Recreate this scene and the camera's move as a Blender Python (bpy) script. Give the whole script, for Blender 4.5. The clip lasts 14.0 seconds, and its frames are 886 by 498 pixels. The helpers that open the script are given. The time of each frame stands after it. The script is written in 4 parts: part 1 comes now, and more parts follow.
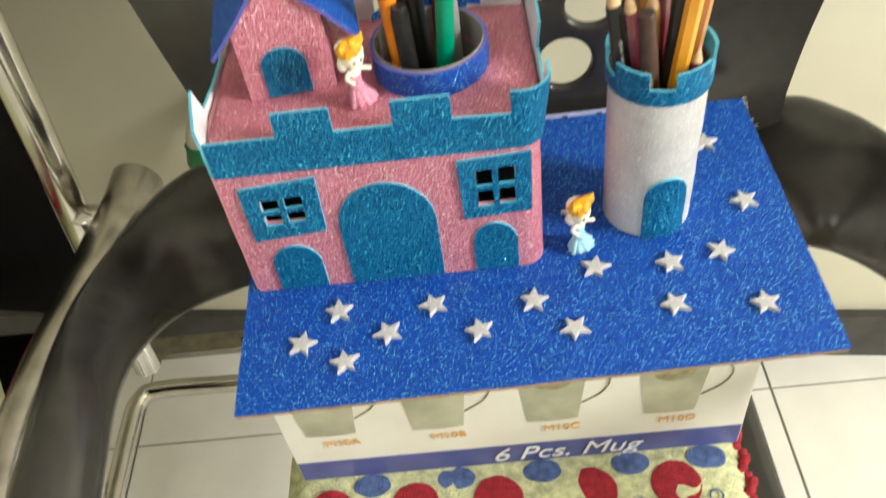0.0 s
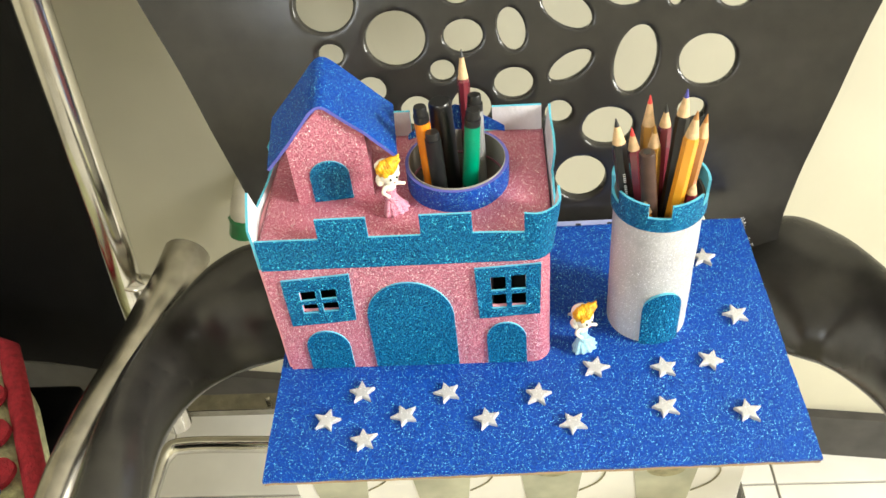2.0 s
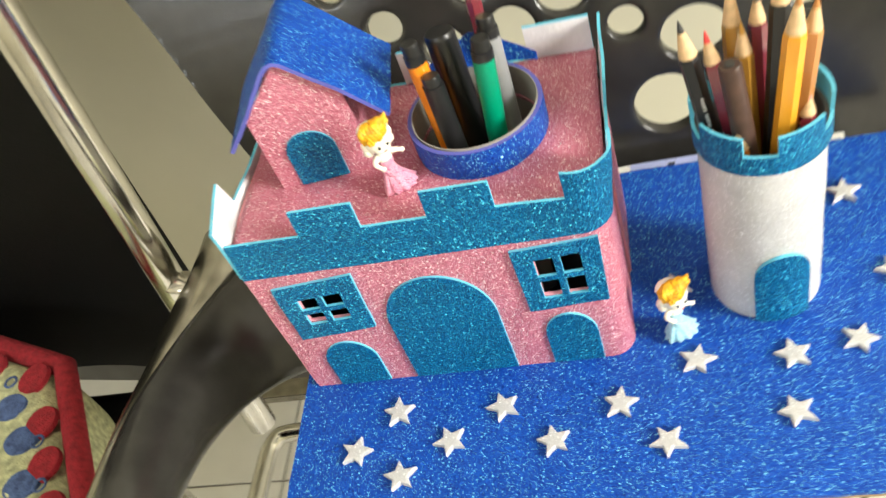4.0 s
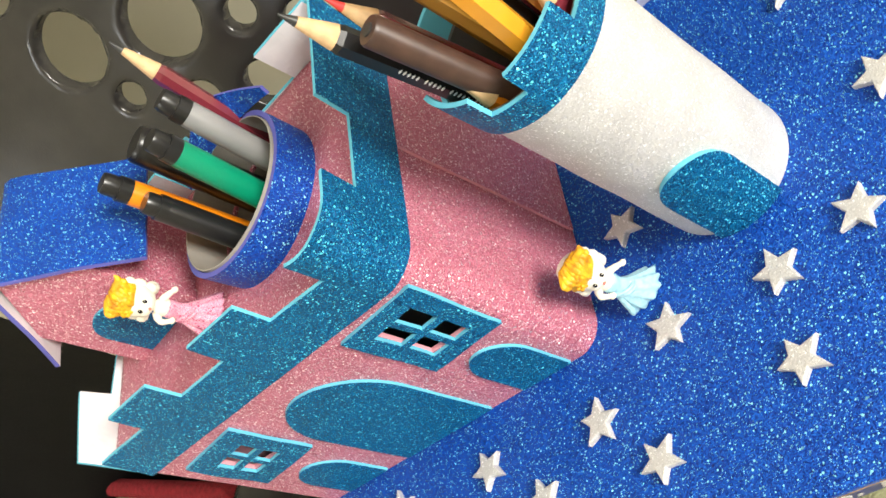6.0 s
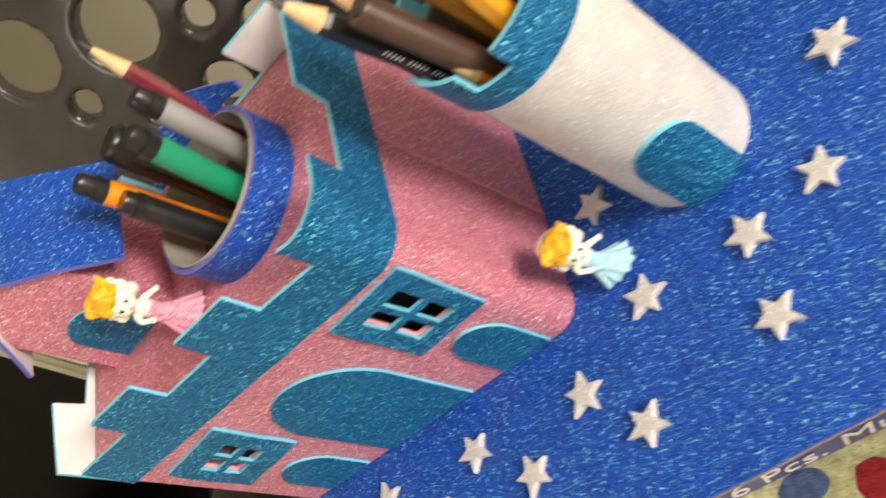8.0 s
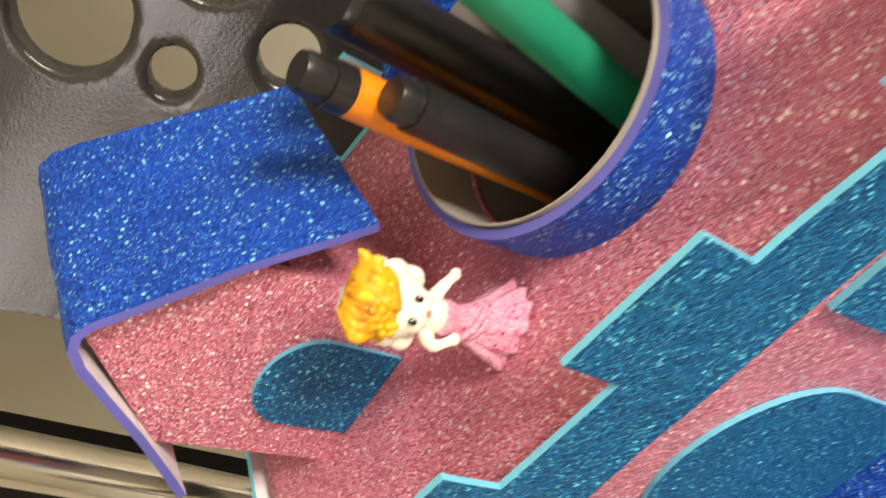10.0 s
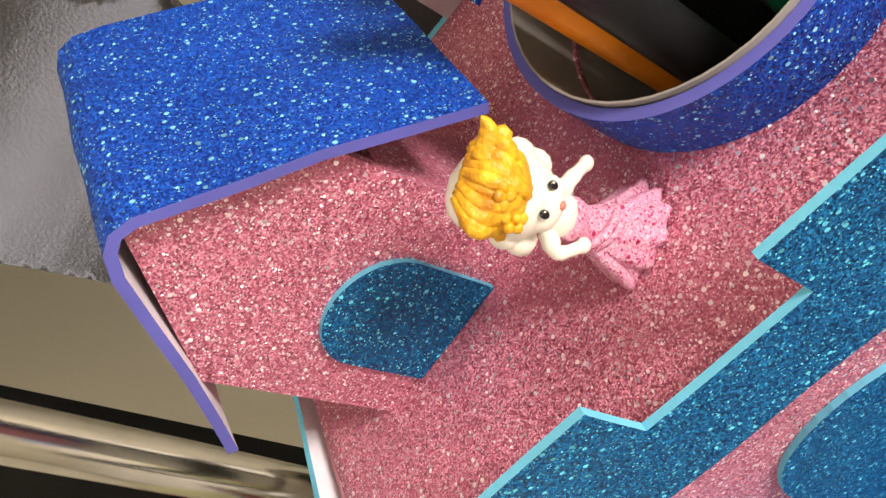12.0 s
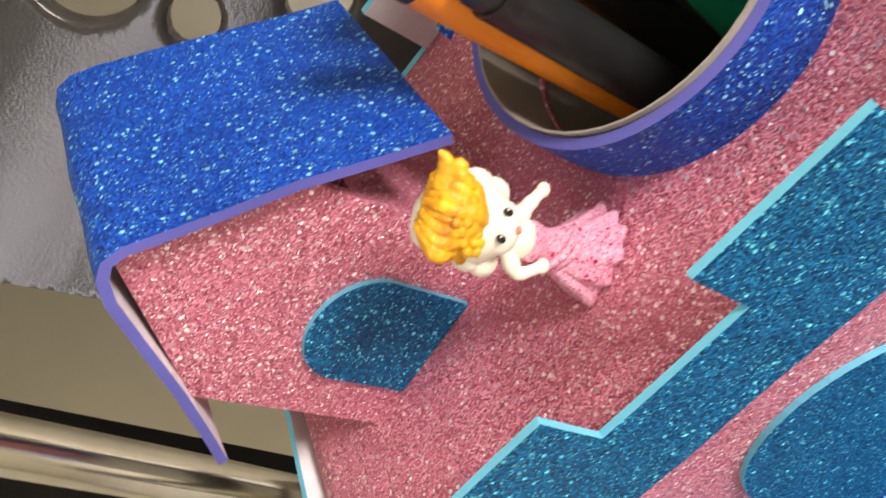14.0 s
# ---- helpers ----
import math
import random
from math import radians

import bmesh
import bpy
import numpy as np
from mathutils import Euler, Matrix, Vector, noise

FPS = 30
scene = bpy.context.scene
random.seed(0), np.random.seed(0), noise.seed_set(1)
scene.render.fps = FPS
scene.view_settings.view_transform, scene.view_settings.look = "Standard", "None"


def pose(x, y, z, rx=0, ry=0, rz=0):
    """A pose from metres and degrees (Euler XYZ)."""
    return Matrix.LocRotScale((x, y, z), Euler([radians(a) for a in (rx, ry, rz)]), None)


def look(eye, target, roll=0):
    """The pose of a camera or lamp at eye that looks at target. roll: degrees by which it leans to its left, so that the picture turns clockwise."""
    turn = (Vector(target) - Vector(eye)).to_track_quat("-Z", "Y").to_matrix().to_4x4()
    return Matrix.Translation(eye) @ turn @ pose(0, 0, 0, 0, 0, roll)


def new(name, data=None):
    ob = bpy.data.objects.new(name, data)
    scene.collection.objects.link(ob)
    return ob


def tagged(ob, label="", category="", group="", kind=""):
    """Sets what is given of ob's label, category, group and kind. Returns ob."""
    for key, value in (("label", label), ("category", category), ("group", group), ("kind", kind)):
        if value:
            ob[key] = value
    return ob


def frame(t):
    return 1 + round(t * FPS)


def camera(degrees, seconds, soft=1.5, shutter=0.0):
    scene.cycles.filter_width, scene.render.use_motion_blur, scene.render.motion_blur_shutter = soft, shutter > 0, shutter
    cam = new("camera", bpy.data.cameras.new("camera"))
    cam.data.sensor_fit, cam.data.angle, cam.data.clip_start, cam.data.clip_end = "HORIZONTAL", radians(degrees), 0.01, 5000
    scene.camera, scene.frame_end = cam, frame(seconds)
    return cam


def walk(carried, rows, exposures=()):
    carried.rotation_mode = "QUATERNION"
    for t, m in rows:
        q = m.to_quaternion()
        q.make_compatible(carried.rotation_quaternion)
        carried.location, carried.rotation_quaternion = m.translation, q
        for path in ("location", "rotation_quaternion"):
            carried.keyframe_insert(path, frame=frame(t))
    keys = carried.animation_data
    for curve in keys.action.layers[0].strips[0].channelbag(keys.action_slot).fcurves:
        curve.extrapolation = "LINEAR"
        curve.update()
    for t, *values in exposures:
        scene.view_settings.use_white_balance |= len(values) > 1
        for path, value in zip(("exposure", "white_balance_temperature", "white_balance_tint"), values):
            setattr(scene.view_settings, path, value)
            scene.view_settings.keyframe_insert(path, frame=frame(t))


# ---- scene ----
cam = camera(54.7, 14.0, shutter=0.75)
PATH = [
    (0, (0.006, 0.015, 1.054), (-0.094, 1.355, -0.427), -9.0),
    (0.5, (0.016, 0.002, 1.086), (-0.09, 1.396, -0.343), -9.2),
    (1, (0.012, -0.011, 1.103), (-0.103, 1.412, -0.297), -7.9),
    (1.5, (0.012, -0.011, 1.108), (-0.118, 1.433, -0.27), -7.7),
    (2, (0.015, -0.011, 1.109), (-0.135, 1.438, -0.262), -6.6),
    (2.5, (0.019, -0.011, 1.112), (-0.133, 1.439, -0.257), -5.8),
    (3, (0.028, 0.005, 1.098), (-0.15, 1.451, -0.272), -6.3),
    (3.2, (0.034, 0.017, 1.088), (-0.203, 1.457, -0.28), -8.0),
    (5.3, (0.16, 0.198, 0.929), (-0.826, 1.321, -0.401), -58.4),
    (5.5, (0.181, 0.198, 0.921), (-0.864, 1.336, -0.35), -62.3),
    (6, (0.198, 0.199, 0.914), (-0.926, 1.342, -0.282), -68.2),
    (6.5, (0.207, 0.2, 0.912), (-0.934, 1.323, -0.285), -71.0),
    (7, (0.215, 0.191, 0.91), (-0.919, 1.308, -0.3), -72.8),
    (7.5, (0.21, 0.187, 0.914), (-0.892, 1.306, -0.325), -71.6),
    (8, (0.184, 0.19, 0.926), (-0.82, 1.334, -0.371), -69.2),
    (8.5, (0.111, 0.215, 0.934), (-0.884, 1.351, -0.376), -68.1),
    (8.8, (0.054, 0.252, 0.932), (-0.795, 1.443, -0.432), -66.5),
    (9, (0.047, 0.261, 0.922), (-0.78, 1.523, -0.39), -69.3),
    (11.3, (-0.016, 0.295, 0.894), (-0.811, 1.568, -0.428), -70.8),
    (11.5, (-0.016, 0.296, 0.892), (-0.809, 1.568, -0.432), -70.7),
    (12, (-0.015, 0.296, 0.891), (-0.817, 1.559, -0.436), -70.9),
    (12.5, (-0.015, 0.295, 0.892), (-0.819, 1.564, -0.428), -70.9),
    (13, (-0.014, 0.294, 0.892), (-0.824, 1.566, -0.421), -71.4),
    (13.5, (-0.013, 0.292, 0.894), (-0.82, 1.567, -0.419), -71.1),
    (14, (-0.006, 0.289, 0.893), (-0.807, 1.577, -0.411), -71.3),
]
walk(cam, [(t, look(eye, target, roll)) for t, eye, target, roll in PATH], [(0, 0.08, 6500, 5), (0.5, 0.10, 6500, 5), (1.5, 0.32, 6500, 4), (2.5, 0.46, 6600, 6), (3.2, 0.46, 6600, 6), (5.3, 0.36, 6500, 4), (5.6, 0.33, 6500, 5), (6.5, 0.16, 7100, 11), (7.5, 0.04, 7300, 13), (8.2, 0.02, 7500, 14), (9, 0.14, 7800, 15), (11.3, 0.06, 6900, 21), (14, 0.06, 6800, 19)])

# ---- light ----
world = bpy.data.worlds.new("sky")
scene.world = world
world.use_nodes = True
wn = world.node_tree.nodes
sky = wn.new("ShaderNodeTexSky")
sky.sky_type, sky.sun_disc = "NISHITA", False
sky.sun_elevation, sky.sun_rotation = radians(40), radians(100)
wn["Background"].inputs["Strength"].default_value = 0.12
world.node_tree.links.new(sky.outputs["Color"], wn["Background"].inputs["Color"])


def area_lamp(name, eye, target, sx, sy, power, colour):
    d = bpy.data.lights.new(name, "AREA")
    d.shape, d.size, d.size_y, d.energy, d.color = "RECTANGLE", sx, sy, power, colour
    ob = new(name, d)
    ob.matrix_world = look(eye, target)
    return ob


# daylight entering by the two window openings
area_lamp("window_daylight", (1.96, -0.45, 1.6), (0.0, 0.38, 0.7), 0.6, 0.7, 72, (1.0, 0.96, 0.90))
area_lamp("window_daylight", (-1.2, -1.96, 2.15), (-0.2, 0.5, 0.8), 0.75, 0.65, 15, (0.97, 0.98, 1.0))

# ---- materials ----


def material(name, colour, rough=0.5, metal=0.0, spec=0.5, vary=0.12, scale=40.0, bump=0.0, bump_scale=400.0, coat=0.0):
    m = bpy.data.materials.new(name)
    m.use_nodes = True
    nt = m.node_tree
    b = nt.nodes["Principled BSDF"]
    b.inputs["Roughness"].default_value, b.inputs["Metallic"].default_value = rough, metal
    b.inputs["Specular IOR Level"].default_value = spec
    b.inputs["Coat Weight"].default_value = coat
    tc = nt.nodes.new("ShaderNodeTexCoord")
    n = nt.nodes.new("ShaderNodeTexNoise")
    n.inputs["Scale"].default_value, n.inputs["Detail"].default_value = scale, 6
    nt.links.new(tc.outputs["Object"], n.inputs["Vector"])
    r = nt.nodes.new("ShaderNodeValToRGB")
    r.color_ramp.elements[0].position, r.color_ramp.elements[1].position = 0.3, 0.7
    r.color_ramp.elements[0].color = (*[c * (1 - vary) for c in colour], 1)
    r.color_ramp.elements[1].color = (*[min(1, c * (1 + vary)) for c in colour], 1)
    nt.links.new(n.outputs["Fac"], r.inputs["Fac"])
    nt.links.new(r.outputs["Color"], b.inputs["Base Color"])
    if bump:
        n2 = nt.nodes.new("ShaderNodeTexNoise")
        n2.inputs["Scale"].default_value, n2.inputs["Detail"].default_value = bump_scale, 4
        nt.links.new(tc.outputs["Object"], n2.inputs["Vector"])
        bp = nt.nodes.new("ShaderNodeBump")
        bp.inputs["Strength"].default_value, bp.inputs["Distance"].default_value = bump, 0.002
        nt.links.new(n2.outputs["Fac"], bp.inputs["Height"])
        nt.links.new(bp.outputs["Normal"], b.inputs["Normal"])
    return m


def glitter(name, dark, mid, light, flake, sparse=0.968, tilt=0.8, fine=3600.0, metal=0.12, shine=0.6, bare=0.36):
    """Glitter foam: small tilted flakes, each with its own tone, and sparse larger bright ones."""
    m = bpy.data.materials.new(name)
    m.use_nodes = True
    nt, L = m.node_tree, m.node_tree.links.new
    b = nt.nodes["Principled BSDF"]
    tc = nt.nodes.new("ShaderNodeTexCoord")

    def cells(scale):
        v = nt.nodes.new("ShaderNodeTexVoronoi")
        v.inputs["Scale"].default_value = scale
        L(tc.outputs["Object"], v.inputs["Vector"])
        s = nt.nodes.new("ShaderNodeSeparateColor")
        L(v.outputs["Color"], s.inputs["Color"])
        return v, s

    def math_node(op, a, bb):
        k = nt.nodes.new("ShaderNodeMath")
        k.operation = op
        for i, q in enumerate((a, bb)):
            if isinstance(q, (int, float)):
                k.inputs[i].default_value = q
            else:
                L(q, k.inputs[i])
        return k.outputs[0]

    v1, s1 = cells(fine)
    v2, s2 = cells(fine * 0.30)
    ramp = nt.nodes.new("ShaderNodeValToRGB")
    e = ramp.color_ramp.elements
    e[0].position, e[0].color = 0.0, (*dark, 1)
    e[1].position, e[1].color = 1.0, (*light, 1)
    k = e.new(0.55)
    k.color = (*mid, 1)
    L(s1.outputs["Red"], ramp.inputs["Fac"])
    # soft unevenness over centimetres
    big = nt.nodes.new("ShaderNodeTexNoise")
    big.inputs["Scale"].default_value, big.inputs["Detail"].default_value = 60, 5
    L(tc.outputs["Object"], big.inputs["Vector"])
    tone = nt.nodes.new("ShaderNodeMix")
    tone.data_type, tone.blend_type = "RGBA", "MULTIPLY"
    tone.inputs["Factor"].default_value = 0.35
    L(ramp.outputs["Color"], tone.inputs["A"])
    L(big.outputs["Fac"], tone.inputs["B"])
    f1 = math_node("GREATER_THAN", s1.outputs["Green"], sparse)
    f2 = math_node("MULTIPLY", math_node("GREATER_THAN", s2.outputs["Green"], 0.93), math_node("LESS_THAN", v2.outputs["Distance"], 0.34))
    v3, s3 = cells(480.0)
    f3 = math_node("MULTIPLY", math_node("GREATER_THAN", s3.outputs["Green"], bare), math_node("LESS_THAN", v3.outputs["Distance"], 0.2))
    f = math_node("MAXIMUM", math_node("MAXIMUM", f1, f2), f3)
    mix = nt.nodes.new("ShaderNodeMix")
    mix.data_type = "RGBA"
    L(f, mix.inputs["Factor"])
    L(tone.outputs["Result"], mix.inputs["A"])
    mix.inputs["B"].default_value = (*flake, 1)
    L(mix.outputs["Result"], b.inputs["Base Color"])
    L(math_node("ADD", metal, math_node("MULTIPLY", f, shine - metal)), b.inputs["Metallic"])
    L(math_node("ADD", 0.25, math_node("MULTIPLY", f, 0.6)), b.inputs["Specular IOR Level"])
    L(math_node("ADD", 0.42, math_node("MULTIPLY", f, 0.06)), b.inputs["Roughness"])
    geo = nt.nodes.new("ShaderNodeNewGeometry")
    sub = nt.nodes.new("ShaderNodeVectorMath")
    sub.operation = "SUBTRACT"
    own = nt.nodes.new("ShaderNodeMix")
    own.data_type = "RGBA"
    L(f3, own.inputs["Factor"])
    L(v1.outputs["Color"], own.inputs["A"])
    L(v3.outputs["Color"], own.inputs["B"])
    L(own.outputs["Result"], sub.inputs[0])
    sub.inputs[1].default_value = (0.5, 0.5, 0.5)
    mul = nt.nodes.new("ShaderNodeVectorMath")
    mul.operation = "MULTIPLY_ADD"
    L(sub.outputs[0], mul.inputs[0])
    mul.inputs[1].default_value = (1.25 * tilt, 1.25 * tilt, 1.25 * tilt)
    L(geo.outputs["Normal"], mul.inputs[2])
    nz = nt.nodes.new("ShaderNodeVectorMath")
    nz.operation = "NORMALIZE"
    L(mul.outputs[0], nz.inputs[0])
    L(nz.outputs[0], b.inputs["Normal"])
    return m


BLUE = glitter("blue glitter foam", (0.002, 0.020, 0.21), (0.003, 0.062, 0.48), (0.008, 0.16, 0.74), (0.28, 0.80, 1.0), shine=0.35, bare=0.55)
CYAN = glitter("turquoise glitter foam", (0.001, 0.034, 0.115), (0.001, 0.108, 0.30), (0.003, 0.29, 0.62), (0.13, 0.80, 1.0), sparse=0.958, metal=0.2, shine=0.45, bare=0.48)
PINK = glitter("pink glitter foam", (0.42, 0.08, 0.14), (0.66, 0.18, 0.27), (0.86, 0.38, 0.47), (1.0, 0.82, 0.85), sparse=0.93, metal=0.12, shine=0.5)
WHITE_G = glitter("white glitter foam", (0.57, 0.56, 0.56), (0.65, 0.64, 0.64), (0.73, 0.72, 0.72), (0.92, 0.92, 0.92), tilt=0.4, metal=0.05, shine=0.3, bare=0.6)
CORE_BLUE = material("blue foam core", (0.105, 0.108, 0.43), 0.8)
CORE_CYAN = material("light turquoise foam core", (0.12, 0.50, 0.68), 0.8)
CORE_PINK = material("pink foam core", (0.80, 0.36, 0.42), 0.8)
CORE_WHITE = material("white foam core", (0.80, 0.80, 0.82), 0.8)
PAPER = material("white foam backing", (0.74, 0.73, 0.76), 0.85, bump=0.2)
PLASTIC = material("dark grey chair plastic", (0.026, 0.0245, 0.0225), 0.22, vary=0.15, scale=60, bump=0.06, bump_scale=900)
CHROME = material("chrome", (0.62, 0.60, 0.56), 0.16, 1.0, vary=0.15, scale=30)
STEEL = material("worn steel", (0.32, 0.30, 0.26), 0.24, 1.0, vary=0.25, scale=60)
BLACK_SEAT = material("black leatherette", (0.003, 0.003, 0.0032), 0.6, spec=0.12, vary=0.3, bump=0.2, bump_scale=500)
WALL = material("cream wall paint", (0.62, 0.59, 0.47), 0.75, vary=0.05, scale=6, bump=0.1, bump_scale=120)
CEIL = material("white ceiling paint", (0.80, 0.78, 0.74), 0.85, vary=0.04, scale=5)
TILE = material("white floor tile", (0.74, 0.72, 0.67), 0.22, vary=0.05, scale=14)
GROUT = material("grey grout", (0.34, 0.32, 0.29), 0.9, bump=0.3)
SKIRT = material("dark skirting tile", (0.045, 0.042, 0.040), 0.3, vary=0.3, scale=30)
CARTON = material("white printed carton", (0.76, 0.74, 0.69), 0.42, vary=0.05, scale=25)
CARDBOARD = material("brown cardboard", (0.34, 0.24, 0.15), 0.9, vary=0.2, bump=0.3)
BAND = material("blue carton print", (0.085, 0.10, 0.30), 0.4, vary=0.2, scale=50)
MUG_GREEN = material("grey green mug print", (0.42, 0.42, 0.32), 0.45, vary=0.25, scale=35)
MUG_RIM = material("olive mug print", (0.27, 0.25, 0.15), 0.45, vary=0.4, scale=120)
ORANGE_INK = material("orange ink", (0.72, 0.42, 0.12), 0.6)
WHITE_INK = material("white ink", (0.82, 0.82, 0.84), 0.6)
LILAC = material("lilac carton print", (0.36, 0.40, 0.66), 0.45, vary=0.15, scale=60)
DARK_INK = material("dark ink", (0.03, 0.03, 0.05), 0.6)
CLOTH_LIME = material("lime woven cloth", (0.56, 0.57, 0.33), 0.95, vary=0.35, scale=160, bump=0.9, bump_scale=600)
CLOTH_RED = material("red woven cloth", (0.34, 0.016, 0.028), 0.95, vary=0.3, scale=200, bump=0.9, bump_scale=700)
CLOTH_BLUE = material("blue woven cloth", (0.08, 0.13, 0.30), 0.95, vary=0.4, scale=180, bump=0.9, bump_scale=700)
CLOTH_EDGE = material("dark red braid", (0.30, 0.012, 0.02), 0.95, vary=0.3, scale=200, bump=0.9)
SKIN = material("ivory doll plastic", (0.86, 0.815, 0.69), 0.45, vary=0.06, scale=300, coat=0.2)
HAIR = material("orange doll paint", (0.95, 0.375, 0.012), 0.45, vary=0.5, scale=330, bump=0.5, bump_scale=500)
DRESS_PINK = glitter("pink doll paint with magenta specks", (0.78, 0.26, 0.40), (0.86, 0.38, 0.52), (0.92, 0.58, 0.68), (0.42, 0.015, 0.10), sparse=0.90, tilt=0.3, metal=0.0, shine=0.2, bare=0.75)
DRESS_BLUE = material("pale blue doll paint", (0.36, 0.62, 0.72), 0.5, vary=0.2, scale=400, bump=0.3)
EYE_BLACK = material("black doll paint", (0.01, 0.01, 0.012), 0.25)
LIP = material("coral doll paint", (0.85, 0.22, 0.16), 0.5)
# pot lining: white paper, greyed to hold the shade inside the pot
SHADED_LINING = material("white paper lining greyed for shade", (0.30, 0.28, 0.25), 0.8, vary=0.15)
# dark tone paints the shade inside the tower and at both bottoms
SHADED_INNER = material("paper lining with inside shade in its colour", (0.10, 0.095, 0.09), 0.8, vary=0.2)
WOOD = material("sharpened pencil wood", (0.66, 0.44, 0.24), 0.7, vary=0.2, scale=300)
P_BLACK = material("black plastic", (0.012, 0.012, 0.013), 0.3)
P_GREEN = material("green plastic", (0.0, 0.24, 0.13), 0.3)
P_ORANGE = material("orange plastic", (0.80, 0.24, 0.01), 0.3)
P_GREY = material("grey translucent plastic", (0.24, 0.24, 0.25), 0.3)
P_MAROON = material("maroon pencil lacquer", (0.17, 0.022, 0.035), 0.22, coat=0.5)
P_BROWN = material("dark brown crayon", (0.06, 0.03, 0.022), 0.4, vary=0.2, scale=200)
P_GOLD = material("ochre pencil lacquer", (0.42, 0.21, 0.035), 0.3, coat=0.3)
P_YELLOW = material("yellow orange pencil lacquer", (0.78, 0.34, 0.025), 0.3, coat=0.3)
P_TAN = material("light brown pencil lacquer", (0.45, 0.20, 0.06), 0.35, coat=0.3)
LEAD = material("graphite lead", (0.03, 0.03, 0.03), 0.4)
L_RED = material("red lead", (0.70, 0.05, 0.05), 0.5)
L_BLUE = material("blue lead", (0.06, 0.06, 0.30), 0.5)
L_ORANGE = material("orange lead", (0.85, 0.25, 0.02), 0.5)
L_PINK = material("pink lead", (0.75, 0.25, 0.22), 0.5)
G_CAP = material("green plastic cap", (0.02, 0.22, 0.07), 0.35)
PIPE = material("white plastic pipe", (0.66, 0.62, 0.52), 0.4)

# ---- building tools ----


def thing(name, label, category, group="", at=(0, 0, 0), kind=""):
    ob = new(name)
    ob.location = at
    return tagged(ob, label, category, group, kind)


def mesh_object(name, bm, mats, smooth=False, angle=40):
    me = bpy.data.meshes.new(name)
    bmesh.ops.recalc_face_normals(bm, faces=bm.faces)
    bm.to_mesh(me)
    bm.free()
    for m in mats if isinstance(mats, (list, tuple)) else [mats]:
        me.materials.append(m)
    if smooth:
        me.shade_smooth()
        me.set_sharp_from_angle(angle=radians(angle))
    return new(name, me)


def part(name, bm, mats, parent, label="", smooth=False, angle=40):
    ob = mesh_object(name, bm, mats, smooth, angle)
    ob.parent = parent
    ob.matrix_parent_inverse = Matrix.Translation(-Vector(parent.location)) if parent.parent is None else Matrix()
    return tagged(ob, label)


def setting(name, bm, mats, label, category, smooth=False):
    return tagged(mesh_object(name, bm, mats, smooth), label, category, kind="structure")


def box(bm, x0, x1, y0, y1, z0, z1, bevel=0.0, mat=0):
    r = bmesh.ops.create_cube(bm, size=1)
    vs = r["verts"]
    bmesh.ops.scale(bm, vec=(x1 - x0, y1 - y0, z1 - z0), verts=vs)
    bmesh.ops.translate(bm, vec=((x0 + x1) / 2, (y0 + y1) / 2, (z0 + z1) / 2), verts=vs)
    fs = list({f for v in vs for f in v.link_faces})
    for f in fs:
        f.material_index = mat
    if bevel:
        es = list({e for v in vs for e in v.link_edges})
        bmesh.ops.bevel(bm, geom=es, offset=bevel, segments=3, affect="EDGES", profile=0.6)
    return bm


def slab(P, N, keep, thick, bm=None, closed=False, back_mat=1):
    """A bent sheet: rows of points P with outward normals N, cells kept or cut away; face material 0, rim and back material 1."""
    bm = bm or bmesh.new()
    n, m = len(P), len(P[0])
    front, back = {}, {}

    def vert(store, i, j, off):
        key = (i % n if closed else i, j)
        if key not in store:
            store[key] = bm.verts.new(Vector(P[key[0]][j]) + off * Vector(N[key[0]][j]))
        return store[key]

    cells = n if closed else n - 1

    def has(i, j):
        if closed:
            i %= n
        return 0 <= i < cells and 0 <= j < m - 1 and keep(i, j)

    for i in range(cells):
        for j in range(m - 1):
            if not has(i, j):
                continue
            q = [(i, j), (i + 1, j), (i + 1, j + 1), (i, j + 1)]
            f = bm.faces.new([vert(front, *k, thick) for k in q])
            f.smooth = True
            g = bm.faces.new([vert(back, *k, 0) for k in reversed(q)])
            g.material_index = back_mat
            g.smooth = True
            for (di, dj), a, b in (((0, -1), q[0], q[1]), ((1, 0), q[1], q[2]), ((0, 1), q[2], q[3]), ((-1, 0), q[3], q[0])):
                if not has(i + di, j + dj):
                    f = bm.faces.new([vert(front, *b, thick), vert(front, *a, thick), vert(back, *a, 0), vert(back, *b, 0)])
                    f.material_index = 1
    for e in bm.edges:
        if len(e.link_faces) == 2 and e.link_faces[0].material_index != e.link_faces[1].material_index:
            e.smooth = False
    return bm


